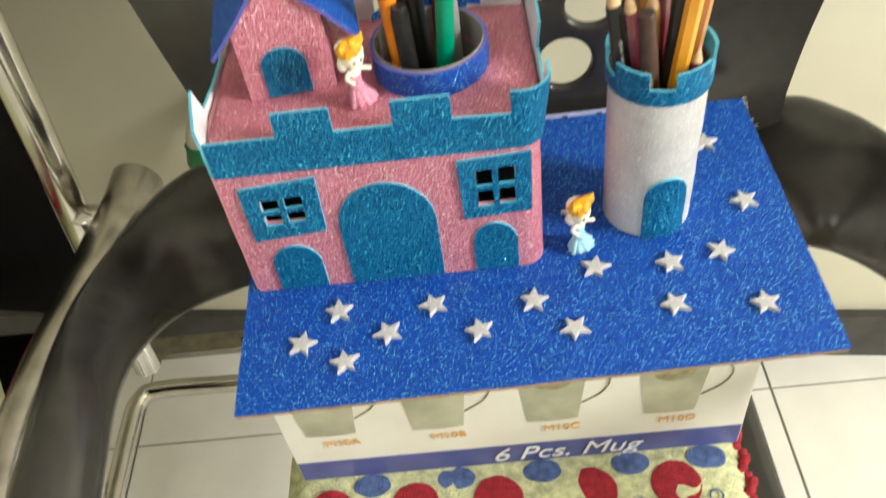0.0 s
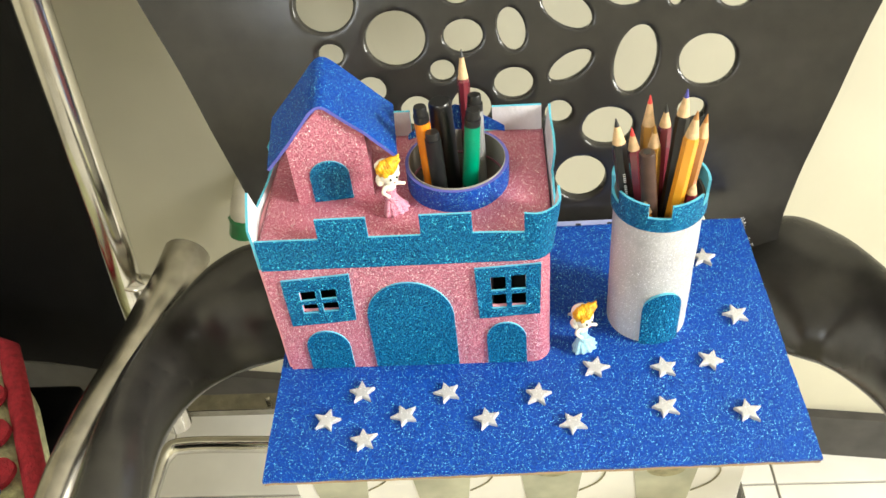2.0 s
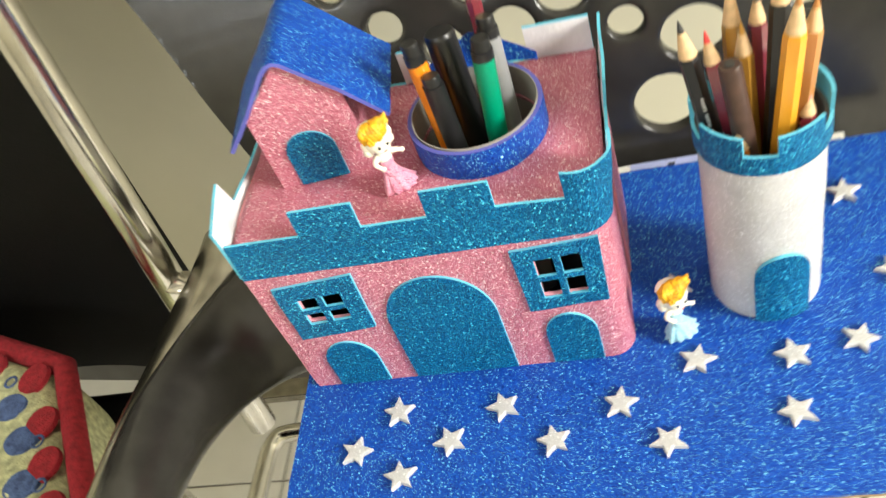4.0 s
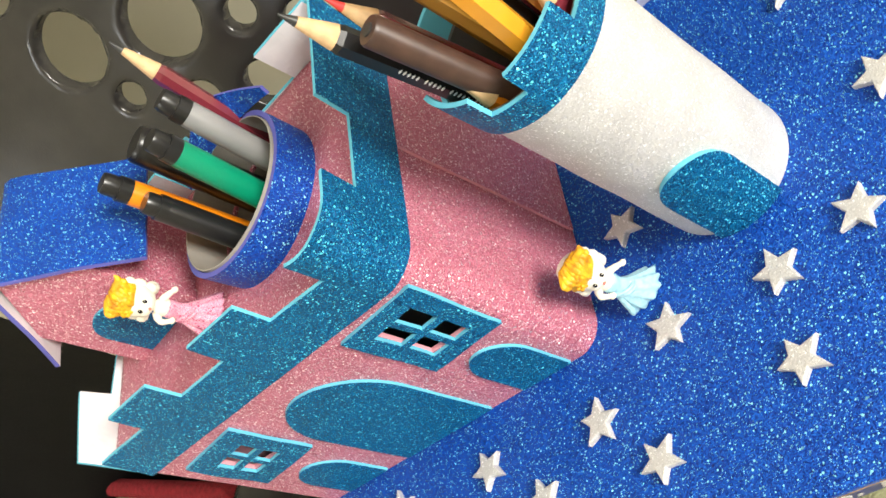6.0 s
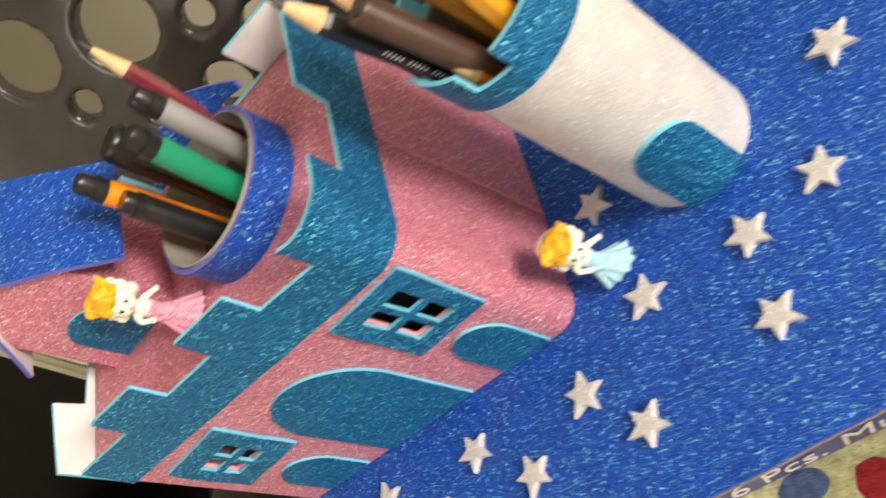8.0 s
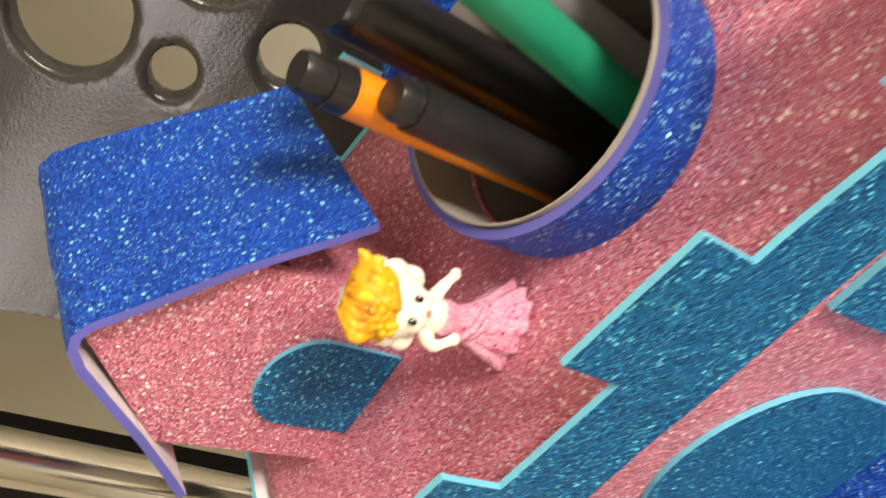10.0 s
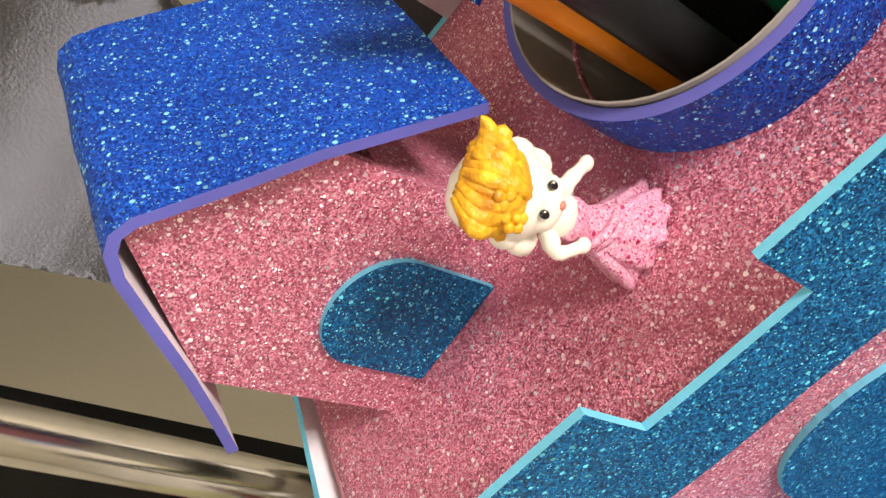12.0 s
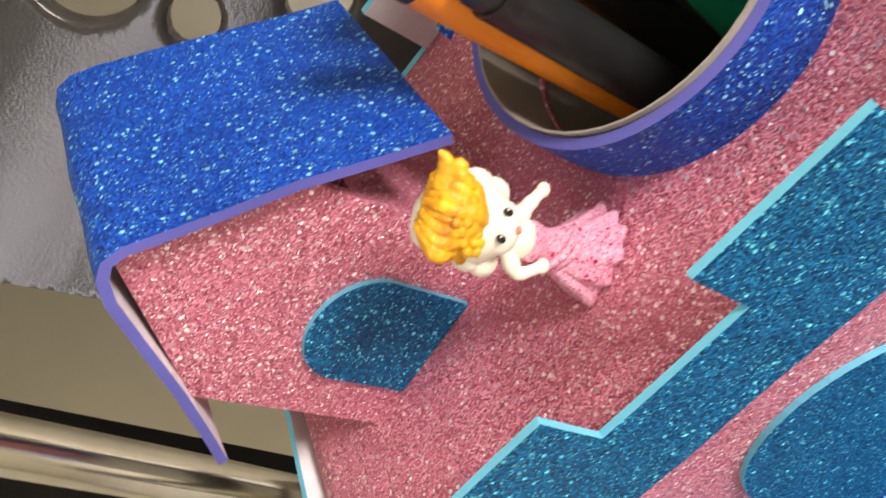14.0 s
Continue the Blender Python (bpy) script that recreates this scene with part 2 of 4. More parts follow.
def plan_strip(path, zs, keep, thick, lean=lambda x, y: 0.0, closed=False, wob=0.0, seed=0, back_mat=1):
    """A sheet that stands on a path of plan points and runs through the heights zs; keep(s, z) by length along the path and height."""
    pts = [Vector((x, y, 0)) for x, y in path]
    n = len(pts)
    s, acc = [0.0], 0.0
    for a, b in zip(pts, pts[1:]):
        acc += (b - a).length
        s.append(acc)
    P, N = [], []
    for i, p in enumerate(pts):
        a = pts[(i - 1) % n] if closed or i else p
        b = pts[(i + 1) % n] if closed or i < n - 1 else p
        d = (b - a).normalized()
        nn = Vector((d.y, -d.x, 0))
        rowp, rown = [], []
        for z in zs:
            w = wob * noise.noise(Vector((s[i] * 45, z * 45, seed * 7.3))) if wob else 0
            rowp.append(p + nn * (lean(p.x, p.y) * (z - zs[0]) + w) + Vector((0, 0, z + 0.6 * w)))
            rown.append(nn)
        P.append(rowp)
        N.append(rown)

    def k(i, j):
        s2 = s[i + 1] if i + 1 < n else acc
        return keep((s[i] + s2) / 2, (zs[j] + zs[j + 1]) / 2)

    return slab(P, N, k, thick, closed=closed, back_mat=back_mat)


def line(a, b, n):
    return [(a[0] + (b[0] - a[0]) * i / n, a[1] + (b[1] - a[1]) * i / n) for i in range(n + 1)]


def cuts(lo, hi, *marks, step=0.004):
    """Even steps from lo to hi that meet every mark."""
    out = []
    stops = sorted({lo, hi, *[m for m in marks if lo < m < hi]})
    for a, b in zip(stops, stops[1:]):
        n = max(1, round((b - a) / step))
        out += [a + (b - a) * i / n for i in range(n)]
    return out + [hi]


def arch(x0, x1, z0, spring, top, place, normal, thick, cols=26, rows=8, bm=None):
    """A round-topped sheet; place(s, z) and normal(s) lay it on a wall."""
    P, N = [], []
    for i in range(cols + 1):
        u = -math.cos(math.pi * i / cols)
        x = (x0 + x1) / 2 + (x1 - x0) / 2 * u
        zt = spring + (top - spring) * math.sqrt(max(0.0, 1 - u * u)) + 0.0002
        P.append([place(x, z0 + (zt - z0) * j / rows) for j in range(rows + 1)])
        N.append([normal(x)] * (rows + 1))
    return slab(P, N, lambda i, j: True, thick, bm)


def tube(points, radii, sides=16, mat=0, bm=None, cap=True):
    """A round bar through the points, with a radius at each."""
    bm = bm or bmesh.new()
    pts = [Vector(p) for p in points]
    radii = radii if isinstance(radii, (list, tuple)) else [radii] * len(pts)
    rings, ref = [], None
    for i, p in enumerate(pts):
        d = (pts[min(i + 1, len(pts) - 1)] - pts[max(i - 1, 0)]).normalized()
        if ref is None:
            ref = d.orthogonal().normalized()
        ref = (ref - d * ref.dot(d)).normalized()
        o = d.cross(ref)
        rings.append([bm.verts.new(p + radii[i] * (math.cos(2 * math.pi * k / sides) * ref + math.sin(2 * math.pi * k / sides) * o)) for k in range(sides)])
    for a, b in zip(rings, rings[1:]):
        for k in range(sides):
            f = bm.faces.new((a[k], a[(k + 1) % sides], b[(k + 1) % sides], b[k]))
            f.smooth, f.material_index = True, mat
    if cap:
        for r in (list(reversed(rings[0])), rings[-1]):
            f = bm.faces.new(r)
            f.material_index = mat
    return bm


def smooth_path(points, n=6):
    """Points of a soft curve through the given ones."""
    p = [Vector(q) for q in points]
    out = []
    for i in range(len(p) - 1):
        a, b, c, d = p[max(i - 1, 0)], p[i], p[i + 1], p[min(i + 2, len(p) - 1)]
        for k in range(n):
            t = k / n
            out.append(0.5 * ((2 * b) + (c - a) * t + (2 * a - 5 * b + 4 * c - d) * t * t + (3 * b - a - 3 * c + d) * t ** 3))
    return out + [p[-1]]


def blob(bm, centre, size, mat=0, sub=2, turn=None, rough=0.0):
    r = bmesh.ops.create_icosphere(bm, subdivisions=sub, radius=1)
    m = Matrix.Translation(centre) @ (turn or Matrix()) @ Matrix.Diagonal((*size, 1))
    for v in r["verts"]:
        k = 1 + rough * noise.noise(v.co * 3.1 + Vector(centre) * 900)
        v.co = m @ (v.co * k)
    for f in {f for v in r["verts"] for f in v.link_faces}:
        f.material_index, f.smooth = mat, True


def holed_sheet(u0, u1, v0, v1, step, holes, place, thick, outline=None, lip=0.0):
    """A bent sheet with round holes (u, v, half width, half height, turn); the cells' corners are drawn to the holes' rims."""
    nu, nv = round((u1 - u0) / step), round((v1 - v0) / step)

    def level(h, u, v):
        c, s = math.cos(h[4]), math.sin(h[4])
        a, b = (u - h[0]) * c + (v - h[1]) * s, -(u - h[0]) * s + (v - h[1]) * c
        return math.hypot(a / h[2], b / h[3])

    uv, cut, inner = {}, {}, {}
    for i in range(nu + 1):
        for j in range(nv + 1):
            u, v = u0 + (u1 - u0) * i / nu, v0 + (v1 - v0) * j / nv
            if outline:
                lo, hi = outline(v)
                u = min(max(u, lo), hi)
            cut[i, j] = 0.0
            uv[i, j] = (u, v)
            for h in holes:
                if level(h, u, v) < 1:
                    cut[i, j], inner[i, j] = 2.0, h
                    break
    # inner corners beside the sheet are drawn out to the rim
    for (i, j), h in inner.items():
        if any(cut.get((i + a, j + c), 2.0) == 0.0 for a in (-1, 0, 1) for c in (-1, 0, 1)):
            u, v = uv[i, j]
            e = max(level(h, u, v), 1e-6)
            uv[i, j] = (h[0] + (u - h[0]) / e, h[1] + (v - h[1]) / e)
            cut[i, j] = 1.0
    bm = bmesh.new()
    fr, bk = {}, {}

    def vert(store, key, off):
        if key not in store:
            p, n = place(*uv[key])
            k = off + (-lip if cut[key] == 1.0 and off > 0 else 0)
            store[key] = bm.verts.new(Vector(p) + Vector(n) * k)
        return store[key]

    def ok(i, j):
        if not (0 <= i < nu and 0 <= j < nv):
            return False
        q = [(i, j), (i + 1, j), (i + 1, j + 1), (i, j + 1)]
        if any(cut[k] == 2.0 for k in q):
            return False
        if all(cut[k] == 1.0 for k in q):
            mu, mv = sum(uv[k][0] for k in q) / 4, sum(uv[k][1] for k in q) / 4
            if any(level(h, mu, mv) < 1 for h in holes):
                return False
        w = uv[i + 1, j][0] - uv[i, j][0] + uv[i + 1, j + 1][0] - uv[i, j + 1][0]
        return w > 0.02 * step

    for i in range(nu):
        for j in range(nv):
            if not ok(i, j):
                continue
            q = [(i, j), (i + 1, j), (i + 1, j + 1), (i, j + 1)]
            bm.faces.new([vert(fr, k, thick) for k in q]).smooth = True
            bm.faces.new([vert(bk, k, 0) for k in reversed(q)]).smooth = True
            for (di, dj), a, b in (((0, -1), 0, 1), ((1, 0), 1, 2), ((0, 1), 2, 3), ((-1, 0), 3, 0)):
                if not ok(i + di, j + dj):
                    bm.faces.new([vert(fr, q[b], thick), vert(fr, q[a], thick), vert(bk, q[a], 0), vert(bk, q[b], 0)]).smooth = True
    return bm


def writing(name, text, size, m, mat, parent, label=""):
    c = bpy.data.curves.new(name, "FONT")
    c.body, c.size, c.extrude, c.align_x = text, size, 0.0002, "CENTER"
    c.shear = 0.3 if size > 0.01 else 0.0
    ob = new(name, c)
    c.materials.append(mat)
    ob.parent = parent
    ob.matrix_basis = m
    return tagged(ob, label)


# ---- room ----
def wall_y(x):
    return 0.765 - 0.124 * x


bm = box(bmesh.new(), -2.0, 2.0, -2.0, 1.2, -0.1, -0.004)
floor = setting("floor", bm, GROUT, "white glazed floor tiles with thin grey joints", "floor")
bm = bmesh.new()
vs = [bm.verts.new((x, wall_y(x) + d, z)) for z in (0.0, 2.7) for x, d in ((-2.0, 0), (2.0, 0), (2.0, 0.12), (-2.0, 0.12))]
for q in ((0, 1, 5, 4), (1, 2, 6, 5), (2, 3, 7, 6), (3, 0, 4, 7), (4, 5, 6, 7), (3, 2, 1, 0)):
    bm.faces.new([vs[k] for k in q])
setting("wall_north", bm, WALL, "cream painted plaster wall", "wall")
bm = bmesh.new()
vs = [bm.verts.new((x, wall_y(x) - d, z)) for z in (0.0, 0.088) for x, d in ((-1.99, 0.014), (1.99, 0.014), (1.99, 0.0), (-1.99, 0.0))]
for q in ((0, 1, 5, 4), (1, 2, 6, 5), (2, 3, 7, 6), (3, 0, 4, 7), (4, 5, 6, 7), (3, 2, 1, 0)):
    bm.faces.new([vs[k] for k in q])
setting("baseboard", bm, SKIRT, "dark tile skirting along the wall", "baseboard")


def wall_with_opening(name, axis, at, lo, hi, o0, o1, z0, z1, label):
    bm = bmesh.new()
    for a, b, c, d in ((lo, o0, 0, 2.7), (o1, hi, 0, 2.7), (o0, o1, 0, z0), (o0, o1, z1, 2.7)):
        if axis == "x":
            box(bm, at, at + 0.12 * (1 if at > 0 else -1), a, b, c, d)
        else:
            box(bm, a, b, at, at - 0.12, c, d)
    return setting(name, bm, WALL, label, "wall")


wall_with_opening("wall_east", "x", 2.0, -2.12, 1.2, -0.95, 0.05, 1.1, 2.1, "cream wall with a window opening")
wall_with_opening("wall_south", "y", -2.0, -2.0, 2.0, -1.65, -0.75, 1.75, 2.55, "cream wall with a window opening")
setting("wall_west", box(bmesh.new(), -2.12, -2.0, -2.12, 1.2, 0, 2.7), WALL, "plain cream wall", "wall")
setting("ceiling", box(bmesh.new(), -2.12, 2.12, -2.12, 1.3, 2.7, 2.8), CEIL, "white painted ceiling", "ceiling")

# ---- dark plastic chair ----
def back_y(z):
    return float(np.interp(z, [0.46, 0.55, 0.66, 0.74, 0.774, 0.798, 0.829, 0.9, 1.0, 1.1], [0.475, 0.492, 0.494, 0.502, 0.513, 0.525, 0.5365, 0.581, 0.64, 0.70]))


def back_soft(z):
    return sum(back_y(z + d) for d in (-0.02, -0.01, 0, 0.01, 0.02)) / 5


def back_place(u, v):
    slope = (back_soft(v + 0.004) - back_soft(v - 0.004)) / 0.008
    n = Vector((0, -1, slope)).normalized()
    return Vector((u, back_soft(v) - 1.2 * max(0.0, abs(u - 0.022) - 0.15) ** 2, v)) - n * 0.008, n


def back_outline(v):
    v += 0.0075
    w = min(max(v - 0.66, 0.0), 0.19)
    half = 0.2025 + 0.1 * w + w * w + 0.35 * max(0.0, v - 0.85)
    if v > 0.93:
        half -= 16.0 * (v - 0.93) ** 2
    return 0.0248 - half, 0.0248 + half


HOLES = [(-0.1059, 0.8289, 0.021, 0.017, 0), (-0.0577, 0.8053, 0.0215, 0.0175, 0), (-0.1048, 0.7975, 0.0095, 0.007, 0),
         (-0.0096, 0.8045, 0.014, 0.0105, 0), (0.0245, 0.8069, 0.0095, 0.014, 0.26), (-0.0257, 0.7831, 0.009, 0.007, 0),
         (-0.0779, 0.7726, 0.011, 0.009, 0), (0.0636, 0.8169, 0.019, 0.01, -0.5), (0.1106, 0.7827, 0.0145, 0.0225, -0.3),
         (0.1604, 0.7799, 0.02, 0.0165, 0), (0.0247, 0.7721, 0.014, 0.0105, 0), (0.065, 0.7815, 0.0165, 0.0078, 0.45),
         (0.0561, 0.7498, 0.01, 0.009, 0), (-0.0457, 0.7555, 0.0125, 0.0115, 0), (-0.0065, 0.7567, 0.0145, 0.014, 0),
         (0.0916, 0.7365, 0.0185, 0.0155, 0), (0.0726, 0.6951, 0.019, 0.0195, 0), (0.1504, 0.7471, 0.01, 0.0085, 0),
         (0.1045, 0.828, 0.016, 0.011, 0), (0.1378, 0.8239, 0.006, 0.009, 0), (0.1781, 0.8241, 0.014, 0.012, 0),
         (-0.0125, 0.8337, 0.011, 0.009, 0), (-0.0531, 0.848, 0.016, 0.012, 0), (0.0313, 0.8485, 0.019, 0.012, 0.3),
         (0.1361, 0.8553, 0.02, 0.013, 0), (-0.1123, 0.8717, 0.017, 0.013, 0), (0.081, 0.863, 0.014, 0.01, 0)]
chair = thing("plastic_chair", "dark grey moulded plastic armchair with round holes in its back", "chair", at=(0, 0.25, 0))
part("backrest", holed_sheet(-0.28, 0.324, 0.50, 0.99, 0.0025, HOLES, back_place, 0.008, back_outline, lip=0.001), PLASTIC, chair, smooth=True, angle=70)
bm = box(bmesh.new(), -0.165, 0.205, 0.02, 0.49, 0.425, 0.452, 0.012)
part("seat", bm, PLASTIC, chair, smooth=True)


def armrest(inner, outer, lift):
    a, b = smooth_path(inner, 6), smooth_path(outer, 6)
    bm = bmesh.new()
    rings = []
    for p, q in zip(a, b):
        c, h = (p + q) / 2, (q - p) / 2
        w = h.length
        ring = []
        for k in range(20):
            t = 2 * math.pi * k / 20
            up = math.sin(t)
            ring.append(bm.verts.new(c + h * math.copysign(abs(math.cos(t)) ** 0.6, math.cos(t)) + Vector((0, 0, up * min(0.016, w) + lift * (1 - abs(math.cos(t))) * (up > 0)))))
        rings.append(ring)
    for r, s in zip(rings, rings[1:]):
        for k in range(20):
            bm.faces.new((r[k], r[(k + 1) % 20], s[(k + 1) % 20], s[k]))
    bm.faces.new(rings[0])
    bm.faces.new(list(reversed(rings[-1])))
    return bm


ARM_LEFT = ([(-0.1064, 0.482, 0.563), (-0.1368, 0.444, 0.5787), (-0.1701, 0.416, 0.5942), (-0.203, 0.403, 0.5944), (-0.2187, 0.374, 0.6097), (-0.2215, 0.324, 0.6349), (-0.2149, 0.266, 0.6492), (-0.2129, 0.164, 0.6213), (-0.2, 0.10, 0.555), (-0.17, 0.09, 0.44)],
            [(-0.1605, 0.529, 0.5921), (-0.1975, 0.517, 0.6224), (-0.2265, 0.491, 0.628), (-0.2442, 0.444, 0.6339), (-0.2524, 0.394, 0.6448), (-0.2561, 0.339, 0.6553), (-0.2578, 0.268, 0.6546), (-0.26, 0.154, 0.631), (-0.245, 0.08, 0.55), (-0.20, 0.07, 0.43)])
ARM_RIGHT = ([(0.1526, 0.482, 0.563), (0.1879, 0.444, 0.5784), (0.2196, 0.406, 0.5935), (0.2442, 0.393, 0.5934), (0.2551, 0.361, 0.6082), (0.2544, 0.316, 0.6326), (0.2509, 0.254, 0.6448), (0.2511, 0.164, 0.6107), (0.23, 0.10, 0.555), (0.20, 0.09, 0.44)],
             [(0.2025, 0.529, 0.5928), (0.2427, 0.52, 0.6234), (0.2732, 0.492, 0.6288), (0.286, 0.449, 0.6393), (0.2932, 0.399, 0.6495), (0.2971, 0.339, 0.6537), (0.2984, 0.268, 0.6506), (0.3025, 0.154, 0.6172), (0.28, 0.08, 0.55), (0.23, 0.07, 0.43)])
for inner, outer in (ARM_LEFT, ARM_RIGHT):
    part("armrest", armrest(inner, outer, 0.006), PLASTIC, chair, smooth=True, angle=80)
for x, y in ((-0.10, 0.06), (0.15, 0.06), (-0.10, 0.40), (0.15, 0.40)):
    part("leg", tube([(x, y, 0.43), (x, y, 0.0)], 0.011), CHROME, chair, "chrome tube leg", smooth=True)

# ---- cushion ----
ZB = 0.668
cushion = thing("seat_cushion", "lime woven cushion with red dots on the chair seat", "cushion", at=(0, 0.25, 0.452))


def pillow(x0, x1, y0, y1, z0, z1, seed, amp=0.003):
    bm = bmesh.new()
    r = bmesh.ops.create_cube(bm, size=2)
    bmesh.ops.subdivide_edges(bm, edges=bm.edges[:], cuts=26, use_grid_fill=True)
    for v in bm.verts:
        x, y, z = v.co
        e = max(abs(x), abs(y))
        t = 1 - max(0.0, (e - 0.75) / 0.25) ** 3 * 0.32
        w = noise.noise(Vector((x * 9, y * 9, z * 3 + seed))) * amp
        rx = 1 - 0.03 * abs(z) ** 3
        v.co = Vector(((x0 + x1) / 2 + (x1 - x0) / 2 * x * rx, (y0 + y1) / 2 + (y1 - y0) / 2 * y * rx, (z0 + z1) / 2 + (z1 - z0) / 2 * z * t + w))
    return bm


part("cover", pillow(-0.155, 0.170, 0.06, 0.47, 0.453, 0.503, 3), CLOTH_LIME, cushion, smooth=True, angle=180)


def patch(cx, cy, cz, rx, ry, up, seed):
    """A slightly raised woven spot with an uneven outline."""
    bm = bmesh.new()
    c = bm.verts.new((cx, cy, cz) if up else (cx, cy, cz))
    rings = []
    for rr, h in ((0.6, 0.0016), (0.93, 0.0012), (1.0, -0.003)):
        ring = []
        for k in range(28):
            t = 2 * math.pi * k / 28
            w = 1 + 0.06 * noise.noise(Vector((math.cos(t) * 2, math.sin(t) * 2, seed)))
            if up:
                ring.append(bm.verts.new((cx + rx * rr * w * math.cos(t), cy + ry * rr * w * math.sin(t), cz + h)))
            else:
                ring.append(bm.verts.new((cx + rx * rr * w * math.cos(t), cy - h, cz + ry * rr * w * math.sin(t))))
        rings.append(ring)
    c.co += Vector((0, 0, 0.0018)) if up else Vector((0, -0.0018, 0))
    for k in range(28):
        bm.faces.new((c, rings[0][k], rings[0][(k + 1) % 28]))
        for a, b in zip(rings, rings[1:]):
            bm.faces.new((a[k], b[k], b[(k + 1) % 28], a[(k + 1) % 28]))
    return bm


CT = 0.5025
for i, x in enumerate((-0.119, -0.060, -0.003, 0.061, 0.118)):
    part("dot", patch(x, 0.279, CT, 0.0180, 0.0185, True, i), CLOTH_RED, cushion, "red woven dot", smooth=True)
    part("dot", patch(x + 0.02, 0.210, CT, 0.0180, 0.0185, True, i + 9), CLOTH_RED, cushion, "red woven dot", smooth=True)
for i, x in enumerate((-0.09, -0.031, 0.029, 0.090, 0.142)):
    part("blue_patch", patch(x, 0.297, CT, 0.014, 0.009, True, i + 31), CLOTH_BLUE, cushion, "blue woven patch", smooth=True)
    bm = bmesh.new()
    for k in range(24):
        a = 2 * math.pi * k / 24
        blob(bm, (x + 0.0042 * math.cos(a), 0.268 + 0.0042 * math.sin(a), CT + 0.001), (0.0008, 0.0008, 0.0006), 0, 1)
    part("stitched_ring", bm, CLOTH_BLUE, cushion, "small stitched ring")
bm = bmesh.new()
for k in range(70):
    t = k / 69
    blob(bm, (0.168 + 0.002 * math.sin(k * 1.9), 0.07 + 0.39 * t, 0.492 + 0.002 * math.cos(k * 1.9)), (0.006, 0.0045, 0.006), 0, 1, pose(0, 0, 0, 0, 0, 35))
part("braid", bm, CLOTH_RED, cushion, "red braided edge")

# ---- mug carton ----
carton = thing("mug_carton", "white printed cardboard mug carton with a blue band, on the cushion", "box", at=(0, 0.37, 0.5025))
BX0, BX1, BY0, BY1, BZ0, BZ1 = -0.1395, 0.166, 0.306, 0.486, 0.5025, 0.6625
part("body", box(bmesh.new(), BX0, BX1, BY0, BY1, BZ0, BZ1, 0.0012), CARTON, carton)
bm = box(bmesh.new(), BX0 + 0.001, BX1 - 0.001, BY0 - 0.0006, BY0, BZ0 + 0.001, BZ0 + 0.0245)
part("printed_band", bm, BAND, carton, "blue printed band")
YP = BY0 - 0.0004
for i, cx in enumerate((-0.108, -0.037, 0.038, 0.114)):
    zb = 0.562 - 0.003 * i
    bm = bmesh.new()
    vs = [bm.verts.new((cx + 0.0165 * (-1 + k / 7), YP, zb - 0.0015 * (1 - (-1 + k / 7) ** 2))) for k in range(15)]
    vs += [bm.verts.new((cx + 0.0225, YP, zb + 0.062)), bm.verts.new((cx - 0.0225, YP, zb + 0.062))]
    bm.faces.new(vs)
    part("mug_print", bm, MUG_GREEN, carton, "printed picture of a mug")
    hd = [(cx + 0.022, YP, zb + 0.050), (cx + 0.033, YP, zb + 0.049), (cx + 0.036, YP, zb + 0.040), (cx + 0.031, YP, zb + 0.028), (cx + 0.019, YP, zb + 0.018)]
    part("handle_print", tube(smooth_path(hd), 0.0006, sides=6), MUG_RIM, carton, "printed mug handle")
    if i > 1:
        bm = bmesh.new()
        bmesh.ops.create_circle(bm, cap_ends=True, radius=0.013, segments=24, matrix=pose(cx, YP - 0.0003, zb + 0.047, 90) @ Matrix.Diagonal((1, 0.8, 1, 1)))
        part("mug_motif", bm, MUG_RIM, carton, "dark printed motif")
    word = ("M10A", "M10B", "M10C", "M10D")[i]
    writing("caption", word, 0.0100, pose(cx + 0.006, YP - 0.0004 - carton.location.y, 0.0455 - 0.0025 * i, 90), ORANGE_INK, carton, "orange caption")
writing("title", "6 Pcs. Mug", 0.0235, pose(0.046, YP - 0.0008 - carton.location.y, 0.0055, 90), WHITE_INK, carton, "white lettering")
part("lilac_panel", box(bmesh.new(), 0.046, 0.125, 0.470, 0.4855, BZ1, BZ1 + 0.0003), LILAC, carton, "lilac printed panel")
bm = bmesh.new()
for i in range(7):
    box(bm, 0.060 + i * 0.008, 0.064 + i * 0.008, 0.477, 0.4775 + 0.005 * (0.5 + 0.5 * math.sin(i * 2.1)), BZ1 + 0.0003, BZ1 + 0.0006)
part("back_print", bm, DARK_INK, carton, "dark unreadable print")

# ---- display board ----
board = thing("display_board", "blue glitter foam sheet on cardboard, lying on the mug carton", "board", at=(0.03, 0.37, 0.6625))
FL, FR, BR, BL = Vector((-0.137, 0.2605, 0)), Vector((0.190, 0.267, 0)), Vector((0.190, 0.4745, 0)), Vector((-0.141, 0.4745, 0))


def sheet(z, thick, grow, wob):
    P, N, n, m = [], [], 44, 30
    for i in range(n + 1):
        row = []
        for j in range(m + 1):
            a, b = i / n, j / m
            p = (FL * (1 - a) + FR * a) * (1 - b) + (BL * (1 - a) + BR * a) * b
            w = wob * noise.noise(p * 30)
            edge = 0.0006 * noise.noise(p * 120)
            p = p + (p - Vector((0.025, 0.37, 0))) * grow + Vector((edge, -edge, z + w))
            row.append(p)
        P.append(row)
        N.append([Vector((0, 0, 1))] * (m + 1))
    return slab(P, N, lambda i, j: True, thick)


